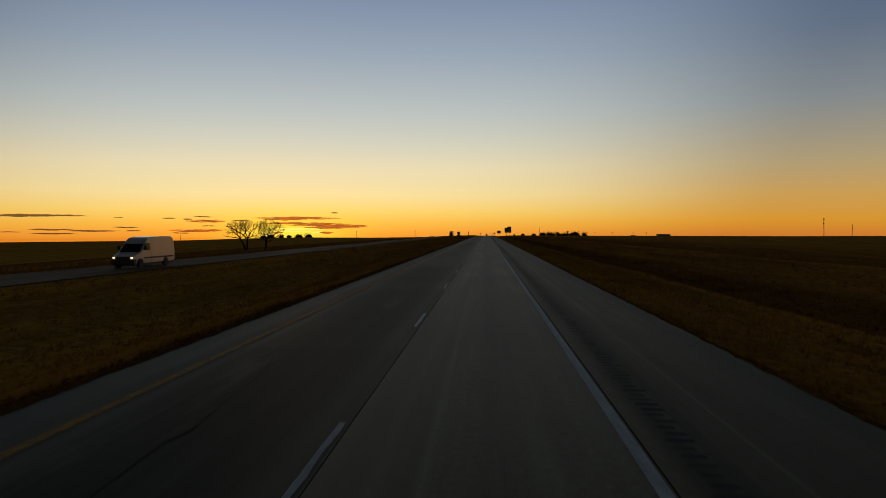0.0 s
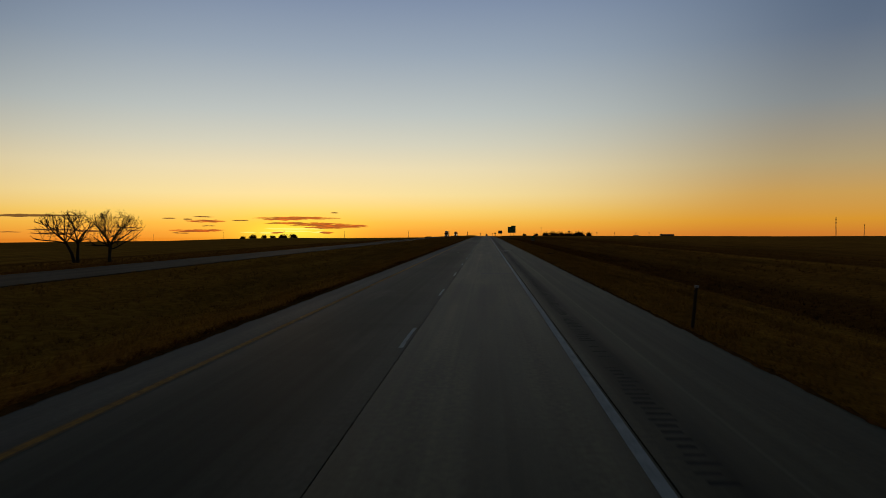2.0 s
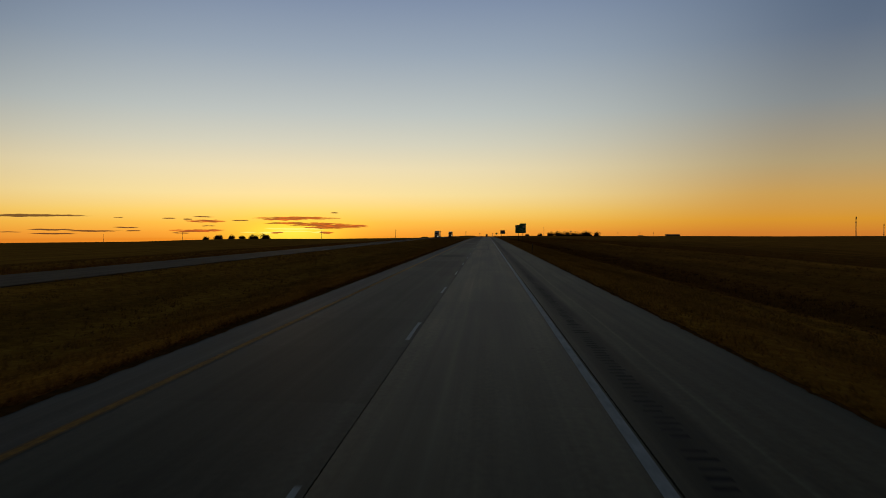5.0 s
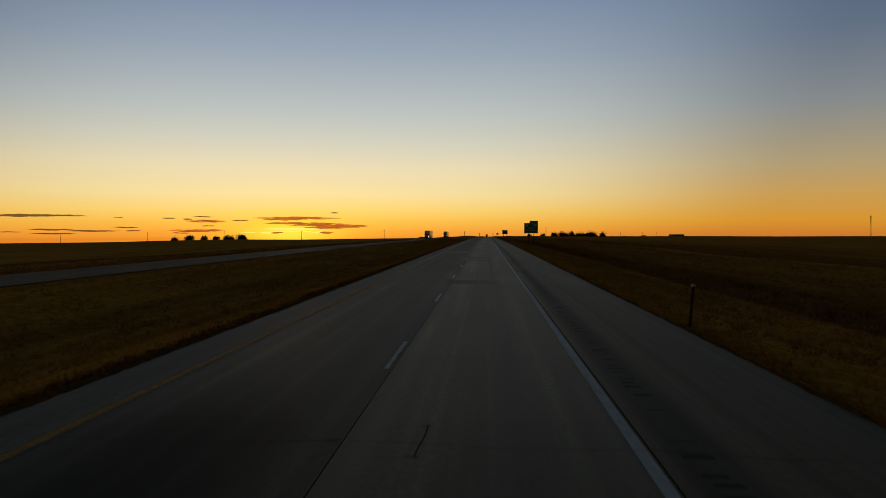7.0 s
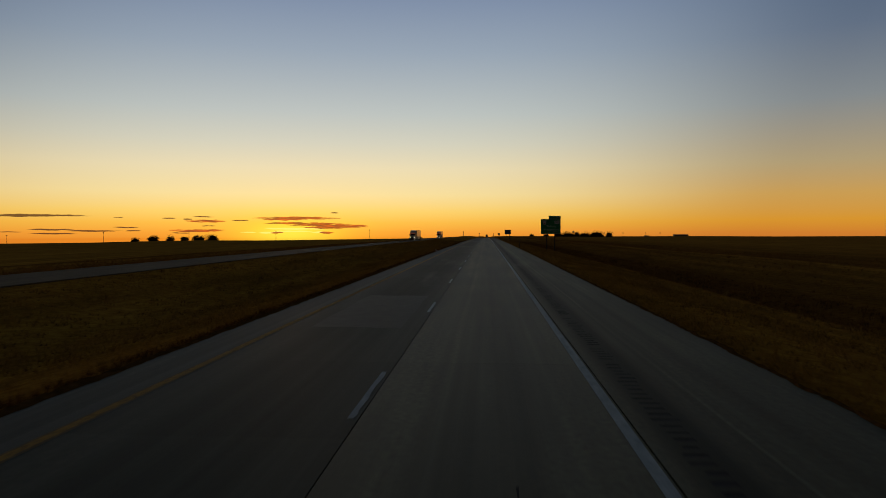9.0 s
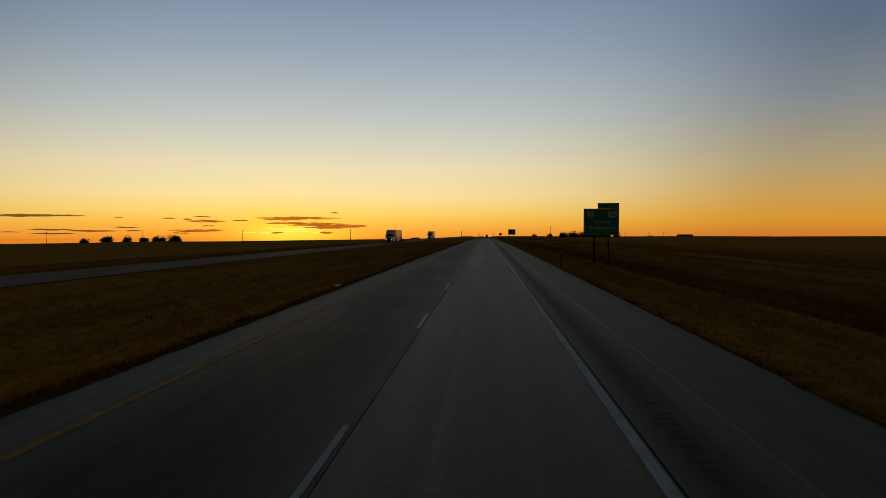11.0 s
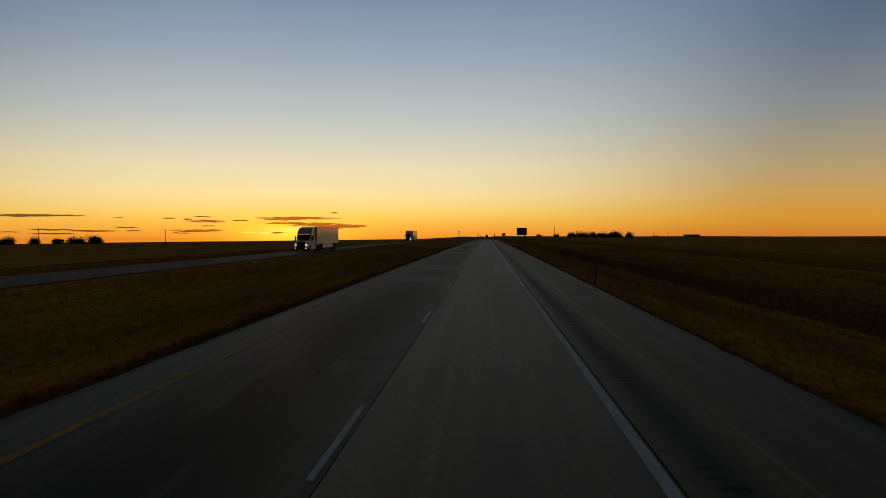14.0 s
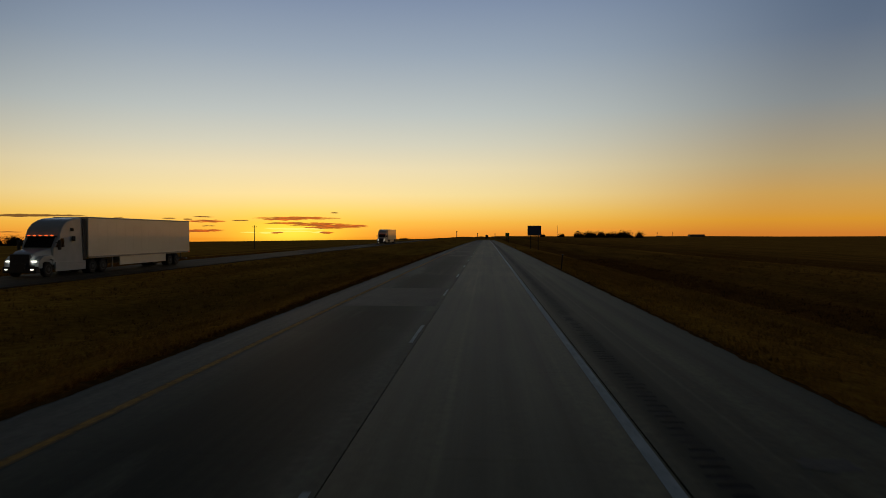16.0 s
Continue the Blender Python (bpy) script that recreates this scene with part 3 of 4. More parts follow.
def cargo_van(m):
    """Front bumper at y = 0, nose towards -y, wheels on z = 0."""
    v = thing("cargo_van", m, "white high-roof cargo van with headlights on, driving on the concrete road", "van")

    def half(y, z):
        return 0.99 - 0.14 * step(1.5, 2.75, z) - (0.1 if y < 0.3 else 0.0)

    outline = [(0.1, 0.42), (0.0, 0.62), (0.03, 0.9), (0.16, 1.04), (0.55, 1.17), (1.02, 1.27), (1.85, 2.02), (2.1, 2.3), (2.45, 2.48), (3.0, 2.58), (4.5, 2.62), (6.5, 2.62),
               (6.85, 2.5), (7.0, 2.1), (7.04, 1.2), (7.0, 0.45), (6.4, 0.4), (0.6, 0.4)]
    part("body", slice_body(outline, half, 0.08, 3), VAN_WHITE, v, smooth=True)
    part("windshield", quad_panel([(-0.84, 1.06, 1.33), (0.84, 1.06, 1.33), (0.78, 1.8, 2.0), (-0.78, 1.8, 2.0)], 0.03), GLASS, v)
    for s in (-1, 1):
        pts = [(s * 0.985, 1.45, 1.48), (s * 0.985, 2.55, 1.48), (s * 0.95, 2.5, 2.06), (s * 0.95, 1.9, 2.06)]
        part("side_window", quad_panel(pts if s > 0 else pts[::-1], 0.02), GLASS, v)
        part("headlight", boxed(s * 0.76 - 0.1, s * 0.76 + 0.1, -0.015, 0.14, 0.84, 0.93, bevel=0.035), VAN_LIGHT, v, "lit white headlight")
        mir = part("wing_mirror", boxed(s * 1.16 - 0.11, s * 1.16 + 0.11, 1.42, 1.56, 1.5, 1.86, bevel=0.04), BLACK_PLASTIC, v)
        part("mirror_arm", boxed(min(s * 0.95, s * 1.1), max(s * 0.95, s * 1.1), 1.46, 1.52, 1.55, 1.62), BLACK_PLASTIC, mir)
        part("side_rub_strip", boxed(s * 1.0 - 0.015, s * 1.0 + 0.015, 1.5, 6.7, 0.78, 0.9, bevel=0.008), BLACK_PLASTIC, v)
        part("door_seam", boxed(s * 0.995 - 0.004, s * 0.995 + 0.004, 2.7, 2.72, 0.5, 2.2), BLACK_PLASTIC, v)
    part("grille", boxed(-0.6, 0.6, -0.025, 0.1, 0.74, 0.98, bevel=0.03), BLACK_PLASTIC, v)
    part("bumper", boxed(-0.97, 0.97, -0.06, 0.42, 0.3, 0.76, bevel=0.08), BLACK_PLASTIC, v)
    part("underbody", boxed(-0.85, 0.85, 0.3, 6.8, 0.24, 0.42), BLACK_PLASTIC, v)
    for y in (1.02, 5.32):
        for s in (-1, 1):
            part("wheel_arch", rod(bmesh.new(), (s * 0.9, y, 0.36), (s * 1.0, y, 0.36), 0.43, n=24), BLACK_PLASTIC, v)
            wheel(v, s * 0.9, y, 0.36, 0.24)
    for s in (-1, 1):
        part("tail_lamp", boxed(s * 0.86 - 0.06, s * 0.86 + 0.06, 6.98, 7.02, 0.9, 1.5, bevel=0.01), SIGN_RED, v)
    return v


def semi_truck(m, label, lit=True):
    """Front bumper at y = 0, nose towards -y, wheels on z = 0."""
    v = thing("semi_truck", m, label, "truck")

    def half(y, z):
        return 1.0 + 0.2 * step(1.2, 2.6, y) - 0.1 * step(3.3, 3.9, z)

    hood = [(0.12, 0.75), (0.05, 1.15), (0.22, 1.5), (0.7, 1.68), (2.1, 1.86), (2.2, 1.0), (2.1, 0.7)]
    part("hood", slice_body(hood, lambda y, z: 0.72 + 0.38 * step(-0.1, 1.7, y) - 0.14 * step(1.2, 1.8, z), 0.12, 3), CAB_WHITE, v, smooth=True)
    cab = [(1.85, 0.75), (1.95, 1.84), (2.5, 2.6), (2.58, 2.82), (2.8, 3.16), (3.15, 3.46), (3.65, 3.7), (4.3, 3.86), (5.5, 3.95), (5.55, 0.75)]
    part("cab", slice_body(cab, half, 0.1, 3), CAB_WHITE, v, smooth=True)
    part("windshield", quad_panel([(-0.95, 1.94, 1.9), (0.95, 1.94, 1.9), (0.92, 2.46, 2.56), (-0.92, 2.46, 2.56)], 0.04), GLASS, v)
    part("sun_visor", boxed(-1.05, 1.05, 2.3, 2.62, 2.58, 2.68, bevel=0.02), BLACK_PLASTIC, v)
    for k in range(5):
        x = -0.8 + 0.4 * k
        part("marker_lamp", boxed(x - 0.09, x + 0.09, 2.27, 2.34, 2.66, 2.73, bevel=0.01), MARKER if lit else LAMP_OFF, v, "lit amber marker lamp" if lit else "")
    for s in (-1, 1):
        pts = [(s * 1.17, 2.1, 1.92), (s * 1.2, 3.05, 1.92), (s * 1.2, 3.05, 2.5), (s * 1.18, 2.55, 2.5)]
        part("side_window", quad_panel(pts if s > 0 else pts[::-1], 0.02), GLASS, v)
        part("sleeper_window", boxed(s * 1.195 - 0.02, s * 1.195 + 0.02, 4.1, 4.5, 2.3, 2.65, bevel=0.01), RUBBER, v)
        part("fairing_vent", boxed(s * 1.17 - 0.02, s * 1.17 + 0.02, 3.95, 4.35, 2.98, 3.2, bevel=0.01), RUBBER, v)
        part("headlight", boxed(s * 0.86 - 0.12, s * 0.86 + 0.12, 0.06, 0.3, 1.0, 1.09, bevel=0.02), HEADLIGHT if lit else LAMP_OFF, v, "lit white headlight")
        part("fog_lamp", boxed(s * 0.86 - 0.09, s * 0.86 + 0.09, -0.085, 0.02, 0.5, 0.57, bevel=0.01), HEADLIGHT if lit else LAMP_OFF, v)
        part("turn_lamp", boxed(s * 1.03 - 0.05, s * 1.03 + 0.05, 0.3, 0.5, 0.98, 1.08, bevel=0.01), MARKER if lit else LAMP_OFF, v)
        fender = [(0.25, 0.6), (0.25, 1.05), (0.7, 1.38), (1.6, 1.42), (1.95, 1.2), (1.95, 1.05), (1.6, 1.15), (0.85, 1.1), (0.6, 0.9), (0.55, 0.6)]
        bm = slice_body(fender, lambda y, z: 0.17, 0.03)
        bmesh.ops.translate(bm, verts=bm.verts[:], vec=(s * 1.02, 0, 0))
        part("fender", bm, CAB_WHITE, v)
        part("side_skirt", boxed(s * 1.12 - 0.05, s * 1.12 + 0.05, 2.1, 5.9, 0.32, 0.95, bevel=0.03), CAB_WHITE, v)
        mir = part("wing_mirror", boxed(s * 1.42 - 0.1, s * 1.42 + 0.1, 2.1, 2.22, 1.75, 2.4, bevel=0.04), BLACK_PLASTIC, v)
        part("mirror_arm", boxed(min(s * 1.15, s * 1.35), max(s * 1.15, s * 1.35), 2.14, 2.19, 2.2, 2.26), BLACK_PLASTIC, mir)
        part("roof_extender", boxed(s * 1.18 - 0.02, s * 1.18 + 0.02, 5.5, 5.95, 1.0, 3.85, bevel=0.01), BLACK_PLASTIC, v)
    part("grille", boxed(-0.66, 0.66, -0.02, 0.2, 0.6, 1.5, bevel=0.05), BLACK_PLASTIC, v)
    part("bumper", boxed(-1.12, 1.12, -0.06, 0.45, 0.3, 0.72, bevel=0.07), BLACK_PLASTIC, v)
    part("chassis", boxed(-0.45, 0.45, 0.6, 8.6, 0.6, 0.9), BLACK_PLASTIC, v)
    for y in (1.22,):
        for s in (-1, 1):
            wheel(v, s * 1.04, y, 0.5, 0.3)
    for y in (6.55, 7.85):
        for s in (-1, 1):
            wheel(v, s * 0.98, y, 0.5, 0.6)
            part("mudguard", boxed(s * 0.98 - 0.3, s * 0.98 + 0.3, y + 0.52, y + 0.55, 0.3, 0.95), BLACK_PLASTIC, v)
    # a short day-length cab: everything ahead of the trailer is drawn in towards it
    for ob in list(v.children_recursive):
        ys = [p.co.y for p in ob.data.vertices]
        if max(ys) < 6.1:
            mid = (max(ys) + min(ys)) / 2
            round_part = ob.name.startswith(("wheel", "rim"))
            for p in ob.data.vertices:
                p.co.y += 0.13 * (6.0 - (mid if round_part else p.co.y))
    t0, t1 = 6.05, 22.2
    trailer = part("trailer", boxed(-1.29, 1.29, t0, t1, 1.12, 4.02, bevel=0.025), TRAILER_WHITE, v, "pale box trailer")
    for s in (-1, 1):
        part("bottom_rail", boxed(s * 1.3 - 0.012, s * 1.3 + 0.012, t0 + 0.03, t1 - 0.03, 1.08, 1.2), STEEL, trailer)
        part("top_rail", boxed(s * 1.3 - 0.01, s * 1.3 + 0.01, t0 + 0.03, t1 - 0.03, 3.92, 4.0), STEEL, trailer)
        part("trailer_skirt", boxed(s * 1.22 - 0.02, s * 1.22 + 0.02, 10.2, 17.6, 0.42, 1.1, bevel=0.01), TRAILER_WHITE, trailer)
        part("landing_leg", boxed(s * 0.9 - 0.06, s * 0.9 + 0.06, 9.6, 9.72, 0.3, 1.1), STEEL, trailer)
        part("marker_lamp", boxed(s * 1.31 - 0.012, s * 1.31 + 0.012, t1 - 0.25, t1 - 0.1, 1.12, 1.17), MARKER, trailer)
        k = t0 + 1.2
        while k < t1 - 0.6:
            part("side_post", boxed(s * 1.291 - 0.003, s * 1.291 + 0.003, k - 0.02, k + 0.02, 1.21, 3.91), TRAILER_WHITE, trailer)
            k += 1.22
    part("subframe", boxed(-0.5, 0.5, 17.4, 21.2, 0.62, 1.1), BLACK_PLASTIC, trailer)
    part("rear_guard", boxed(-1.1, 1.1, 21.95, 22.1, 0.45, 0.6), STEEL, trailer)
    for s in (-1, 1):
        part("guard_upright", boxed(s * 0.5 - 0.05, s * 0.5 + 0.05, 21.98, 22.08, 0.6, 1.12), STEEL, trailer)
        for y in (18.3, 19.55):
            wheel(trailer, s * 0.98, y, 0.5, 0.6)
    return v


def at(x, y, zf, rz=0.0, lift=0.0):
    slope = math.degrees(math.atan((zf(y + 5) - zf(y - 5)) / 10))
    return pose(x, y, zf(y) + lift, slope, 0, rz)


cargo_van(at(-28.0, 49.8, opposite_z) @ Matrix.Scale(0.95, 4))
truck_a = semi_truck(at(-29.6, 554.0, opposite_z), "white aerodynamic semi truck with lit lamps and pale box trailer")
truck_b = copy_thing(truck_a, at(-29.4, 698.0, opposite_z))
tagged(truck_b, "distant semi truck with headlights on and pale box trailer")


# ---- signs and posts ----
def sign_text(body, size, x, z, parent, material, wide=None, y=-0.012, name="lettering"):
    c = bpy.data.curves.new(name, "FONT")
    c.body, c.size, c.align_x, c.align_y, c.extrude = body, size, "CENTER", "CENTER", 0.003
    tmp = bpy.data.objects.new("lettering_curve", c)
    me = bpy.data.meshes.new_from_object(tmp)
    bpy.data.objects.remove(tmp)
    w0 = max(v.co.x for v in me.vertices) - min(v.co.x for v in me.vertices)
    k = (wide / w0) if wide else 1.0
    for v in me.vertices:
        v.co = Vector((x + v.co.x * k, y - v.co.z, z + v.co.y))
    me.materials.append(material)
    ob = new(name, me)
    ob.parent = parent
    return ob


def outline_shape(pts, y, thick=0.006):
    return quad_panel([(px, y, pz) for px, pz in pts], thick)


def guide_sign(m):
    """Base at the left post's foot level; z = 0 is the carriageway's height."""
    s = thing("guide_sign", m, "dark green highway guide sign with white lettering on two posts", "road sign")
    main = part("panel", boxed(-2.11, 2.11, 0.0, 0.06, 2.12, 5.16, bevel=0.01), GREEN, s)
    tab = part("exit_tab", boxed(-0.43, 2.11, 0.0, 0.06, 5.165, 5.8, bevel=0.01), GREEN, s)
    for x in (-0.83, 0.87):
        post = part("post", boxed(x - 0.09, x + 0.09, 0.1, 0.3, -1.5, 5.0, bevel=0.01), BARK, s)
        part("bracket", boxed(x - 0.12, x + 0.12, 0.06, 0.1, 2.6, 2.7), STEEL, post)
    for z in (2.7, 3.5, 4.3, 4.95):
        part("stringer", boxed(-2.05, 2.05, 0.062, 0.1, z - 0.04, z + 0.04), STEEL, s)
    part("tab_stringer", boxed(-0.4, 2.05, 0.062, 0.1, 5.4, 5.5), STEEL, s)
    for x0, x1, z0, z1 in ((-2.06, 2.06, 2.16, 2.19), (-2.06, 2.06, 5.09, 5.12), (-2.08, -2.05, 2.19, 5.09), (2.05, 2.08, 2.19, 5.09)):
        part("border", boxed(x0, x1, -0.006, 0.001, z0, z1), SIGN_WHITE, main)
    for x0, x1, z0, z1 in ((-0.39, 2.07, 5.21, 5.23), (-0.39, 2.07, 5.74, 5.76)):
        part("border", boxed(x0, x1, -0.006, 0.001, z0, z1), SIGN_WHITE, tab)
    sign_text("Sidney", 0.56, 0.12, 3.67, main, LEGEND, 2.1)
    sign_text("Bridgeport", 0.56, 0.1, 3.0, main, LEGEND, 3.2)
    for x0, x1 in ((-1.25, -1.17), (-0.6, -0.35), (0.3, 1.6)):
        part("legend_bar", boxed(x0, x1, -0.006, 0.001, 2.45, 2.66), DULL, main)
    for x0, x1 in ((1.2, 1.5), (1.62, 1.92)):
        part("legend_bar", boxed(x0, x1, -0.006, 0.001, 5.34, 5.6), DULL, tab)
    shield = part("route_shield", outline_shape([(0.78, 4.3), (0.85, 4.2), (1.3, 4.12), (1.78, 4.2), (1.86, 4.3), (1.83, 4.55), (1.9, 4.75),
                                                 (1.75, 4.86), (1.3, 4.8), (0.88, 4.86), (0.74, 4.75), (0.81, 4.55)][::-1], -0.001), SIGN_WHITE, main)
    sign_text("385", 0.5, 1.32, 4.48, shield, SIGN_BLACK, 0.86)
    link = part("state_shield", outline_shape([(-1.75, 4.85), (-1.72, 4.45), (-1.6, 4.42), (-1.58, 4.05), (-1.0, 4.03), (-0.98, 4.6), (-0.9, 4.85)], -0.001), SIGN_WHITE, main)
    for x0, x1, z0, z1 in ((-1.62, -1.55, 4.5, 4.78), (-1.42, -1.1, 4.7, 4.76), (-1.25, -1.18, 4.4, 4.7)):
        part("legend_bar", boxed(x0, x1, -0.014, -0.008, z0, z1), SIGN_BLACK, link)
    part("legend_bar", boxed(-1.45, -1.15, -0.014, -0.008, 4.15, 4.32), SIGN_RED, link)
    return s


guide_sign(pose(14.02, 436.4, -0.125) @ Matrix.Diagonal((1.015, 1, 1.071, 1)))


def service_sign(m, wide, high, low, material, label, post_depth=1.8):
    s = thing("service_sign", m, label, "road sign")
    main = part("panel", boxed(-wide / 2, wide / 2, 0, 0.06, low, low + high, bevel=0.01), material, s)
    for x0, x1, z0, z1 in ((-wide / 2 + 0.05, wide / 2 - 0.05, low + 0.04, low + 0.07), (-wide / 2 + 0.05, wide / 2 - 0.05, low + high - 0.07, low + high - 0.04)):
        part("border", boxed(x0, x1, -0.006, 0.001, z0, z1), SIGN_WHITE, main)
    for x in (-wide * 0.28, wide * 0.28):
        part("post", boxed(x - 0.1, x + 0.1, 0.08, 0.28, -post_depth, low + high - 0.2, bevel=0.01), BARK, s)
    return s


blue = service_sign(pose(13.0, 698, road_z(514)), 3.7, 2.75, 1.55, BLUE, "large dark blue roadside service sign on two posts", 3.6)
service_sign(pose(10.2, 845, road_z(514)), 1.9, 1.6, 0.5, GREEN, "distant dark green roadside sign on two posts", 4.4)


def delineator(m):
    p = thing("delineator_post", m, "slim dark delineator post with small white reflector beside the shoulder", "marker post", "delineator posts")
    part("post", rod(bmesh.new(), (-0.02, 0, -0.25), (0.09, 0, 1.13), 0.05, 0.045, n=10), BARK, p)
    part("reflector", boxed(0.05, 0.15, -0.055, 0.045, 1.13, 1.2, bevel=0.012), STEEL, p, "small pale reflector cap")
    return p


DEL = None
for k, y in enumerate((82.8, 243.9, 404.9, 485.4, 565.9, 646.3)):
    x = 5.65
    m = pose(x, y, ground_z(x, y))
    DEL = copy_thing(DEL, m) if DEL else delineator(m)


def mile_marker(m):
    p = thing("mile_marker", m, "small green mile marker plate on a slim dark post", "marker post")
    part("post", boxed(-0.025, 0.025, 0, 0.04, -0.3, 2.15, bevel=0.005), BARK, p)
    plate = part("plate", boxed(-0.22, 0.22, -0.02, -0.002, 1.66, 2.22, bevel=0.01), GREEN, p)
    for x in (-0.09, 0.09):
        part("legend_bar", boxed(x - 0.06, x + 0.06, -0.028, -0.019, 1.74, 1.9), STEEL, plate)
    part("lower_plate", boxed(-0.22, 0.22, -0.02, -0.002, 1.48, 1.645, bevel=0.005), STEEL, p, "pale bare metal plate")
    return p


mile_marker(pose(6.76, 161.3, ground_z(6.76, 161.3)))

def utility_pole(m, h=8.0):
    p = thing("utility_pole", m, "weathered wooden utility pole with a crossarm standing in a field", "utility pole", "power line poles")
    part("pole", rod(bmesh.new(), (0, 0, -0.8), (0, 0, h), 0.16, 0.1, n=10), WOOD, p)
    part("crossarm", boxed(-0.75, 0.75, -0.06, 0.06, h - 0.5, h - 0.38, bevel=0.01), WOOD, p)
    for x in (-0.65, 0.0, 0.65):
        z = h - 0.38 if x else h
        part("insulator", rod(bmesh.new(), (x, 0, z), (x, 0, z + 0.16), 0.06, 0.04, n=8), BLACK_PLASTIC, p)
    return p


UP = None
for x, y in ((-78.9, 736.9), (-146.6, 746.2), (-212.5, 754), (-282.5, 765), (-365, 775)):
    m = pose(x, y, ground_z(x, y))
    UP = copy_thing(UP, m) if UP else utility_pole(m)


def lattice_tower(m, h, wide):
    t = thing("lattice_tower", m, "tall slender steel lattice radio mast on the horizon", "radio mast", "radio masts")
    for sx, sy in ((-1, -1), (1, -1), (0, 1)):
        part("leg", rod(bmesh.new(), (sx * wide, sy * wide, -2), (sx * wide * 0.5, sy * wide * 0.5, h), 0.28, 0.2, n=6), STEEL, t)
    bm = bmesh.new()
    n = 12
    for k in range(n):
        z0, z1 = h * k / n, h * (k + 1) / n
        w0, w1 = wide * (1 - 0.5 * k / n), wide * (1 - 0.5 * (k + 1) / n)
        rod(bm, (-w0, -w0, z0), (w1, -w1, z1), 0.12, n=5)
        rod(bm, (w0, -w0, z0), (0, w1, z1), 0.12, n=5)
        rod(bm, (0, w0, z0), (-w1, -w1, z1), 0.12, n=5)
    part("bracing", bm, STEEL, t)
    for z in (h * 0.72, h * 0.9, h * 0.98):
        part("antenna", boxed(-wide * 0.9, wide * 0.9, -wide, -wide * 0.6, z - 1.2, z + 1.2), BLACK_PLASTIC, t)
    return t


lattice_tower(pose(927, 1903, ground_z(927, 1903)), 50, 1.6)
lattice_tower(pose(1105, 2096, ground_z(1105, 2096)), 36, 1.2)
lattice_tower(pose(161, 2050, ground_z(161, 2050)), 26, 0.4)


def barn(m, wide, deep, high):
    b = thing("farm_building", m, "long low farm building far off on the horizon", "building")
    part("wall", boxed(-wide / 2, wide / 2, 0, deep, -3, high * 0.75), BUILDING, b)
    bm = slice_body([(-1, high * 0.75), (deep / 2, high), (deep + 1, high * 0.75)], lambda y, z: wide / 2 + 1, 0.0)
    part("roof", bm, ROOF, b)
    for k in range(4):
        x = -wide * 0.36 + wide * 0.24 * k
        part("door", boxed(x - 2, x + 2, -0.12, 0.02, -0.5, high * 0.5), ROOF, b)
    return b


barn(pose(863, 3311, ground_z(863, 3311)), 62, 24, 13)
barn(pose(735, 3400, ground_z(735, 3400)), 22, 14, 8)


def pole_sign(m, h, wide):
    p = thing("pole_sign", m, "tall roadside advertising sign on a steel pole far away", "sign", "tall pole signs")
    part("pole", rod(bmesh.new(), (0, 0, -2), (0, 0, h), 0.5, 0.4, n=8), STEEL, p)
    part("board", boxed(-wide / 2, wide / 2, -0.5, 0.5, h - wide * 0.8, h, bevel=0.1), BLACK_PLASTIC, p)
    return p


PS = None
for x, y in ((869, 3700), (686, 3700), (799, 3700), (593, 3700)):
    m = pose(x, y, ground_z(x, y))
    PS = copy_thing(PS, m) if PS else pole_sign(m, 22, 5)
PS = None
for x, y in ((12.4, 1500), (-13.2, 1500), (-35, 1300)):
    m = pose(x, y, ground_z(x, y))
    PS = copy_thing(PS, m) if PS else pole_sign(m, 7, 1.5)

# a low grassed bank where a crossing road climbs
bm = bmesh.new()
bmesh.ops.create_uvsphere(bm, u_segments=24, v_segments=12, radius=1.0)
for v in bm.verts:
    v.co = Vector((v.co.x * 17, v.co.y * 60, max(v.co.z, -0.3) * 3.4)) * (1 + 0.1 * noise.noise(v.co * 2))
bank = part("embankment", bm, GRASS_GROUND, smooth=True)
bank.location = (-46, 1990, ground_z(-46, 1990) - 0.8)
tagged(bank, "low dark grassed embankment on the horizon", "embankment", kind="structure")


# ---- trees ----
def twig_mesh(name, rods, material, parent):
    """Many tapered sticks (from, to, radius, end radius, sides) in one mesh."""
    vs, fs = [], []
    for a, b, r0, r1, n in rods:
        d = (b - a).normalized()
        u = d.orthogonal().normalized()
        v = d.cross(u)
        i = len(vs)
        for c, r in ((a, r0), (b, r1)):
            for k in range(n):
                g = 6.2832 * k / n
                vs.append(c + (u * math.cos(g) + v * math.sin(g)) * r)
        for k in range(n):
            j = (k + 1) % n
            fs.append((i + k, i + j, i + n + j, i + n + k))
    return sheet(name, vs, fs, material, parent)


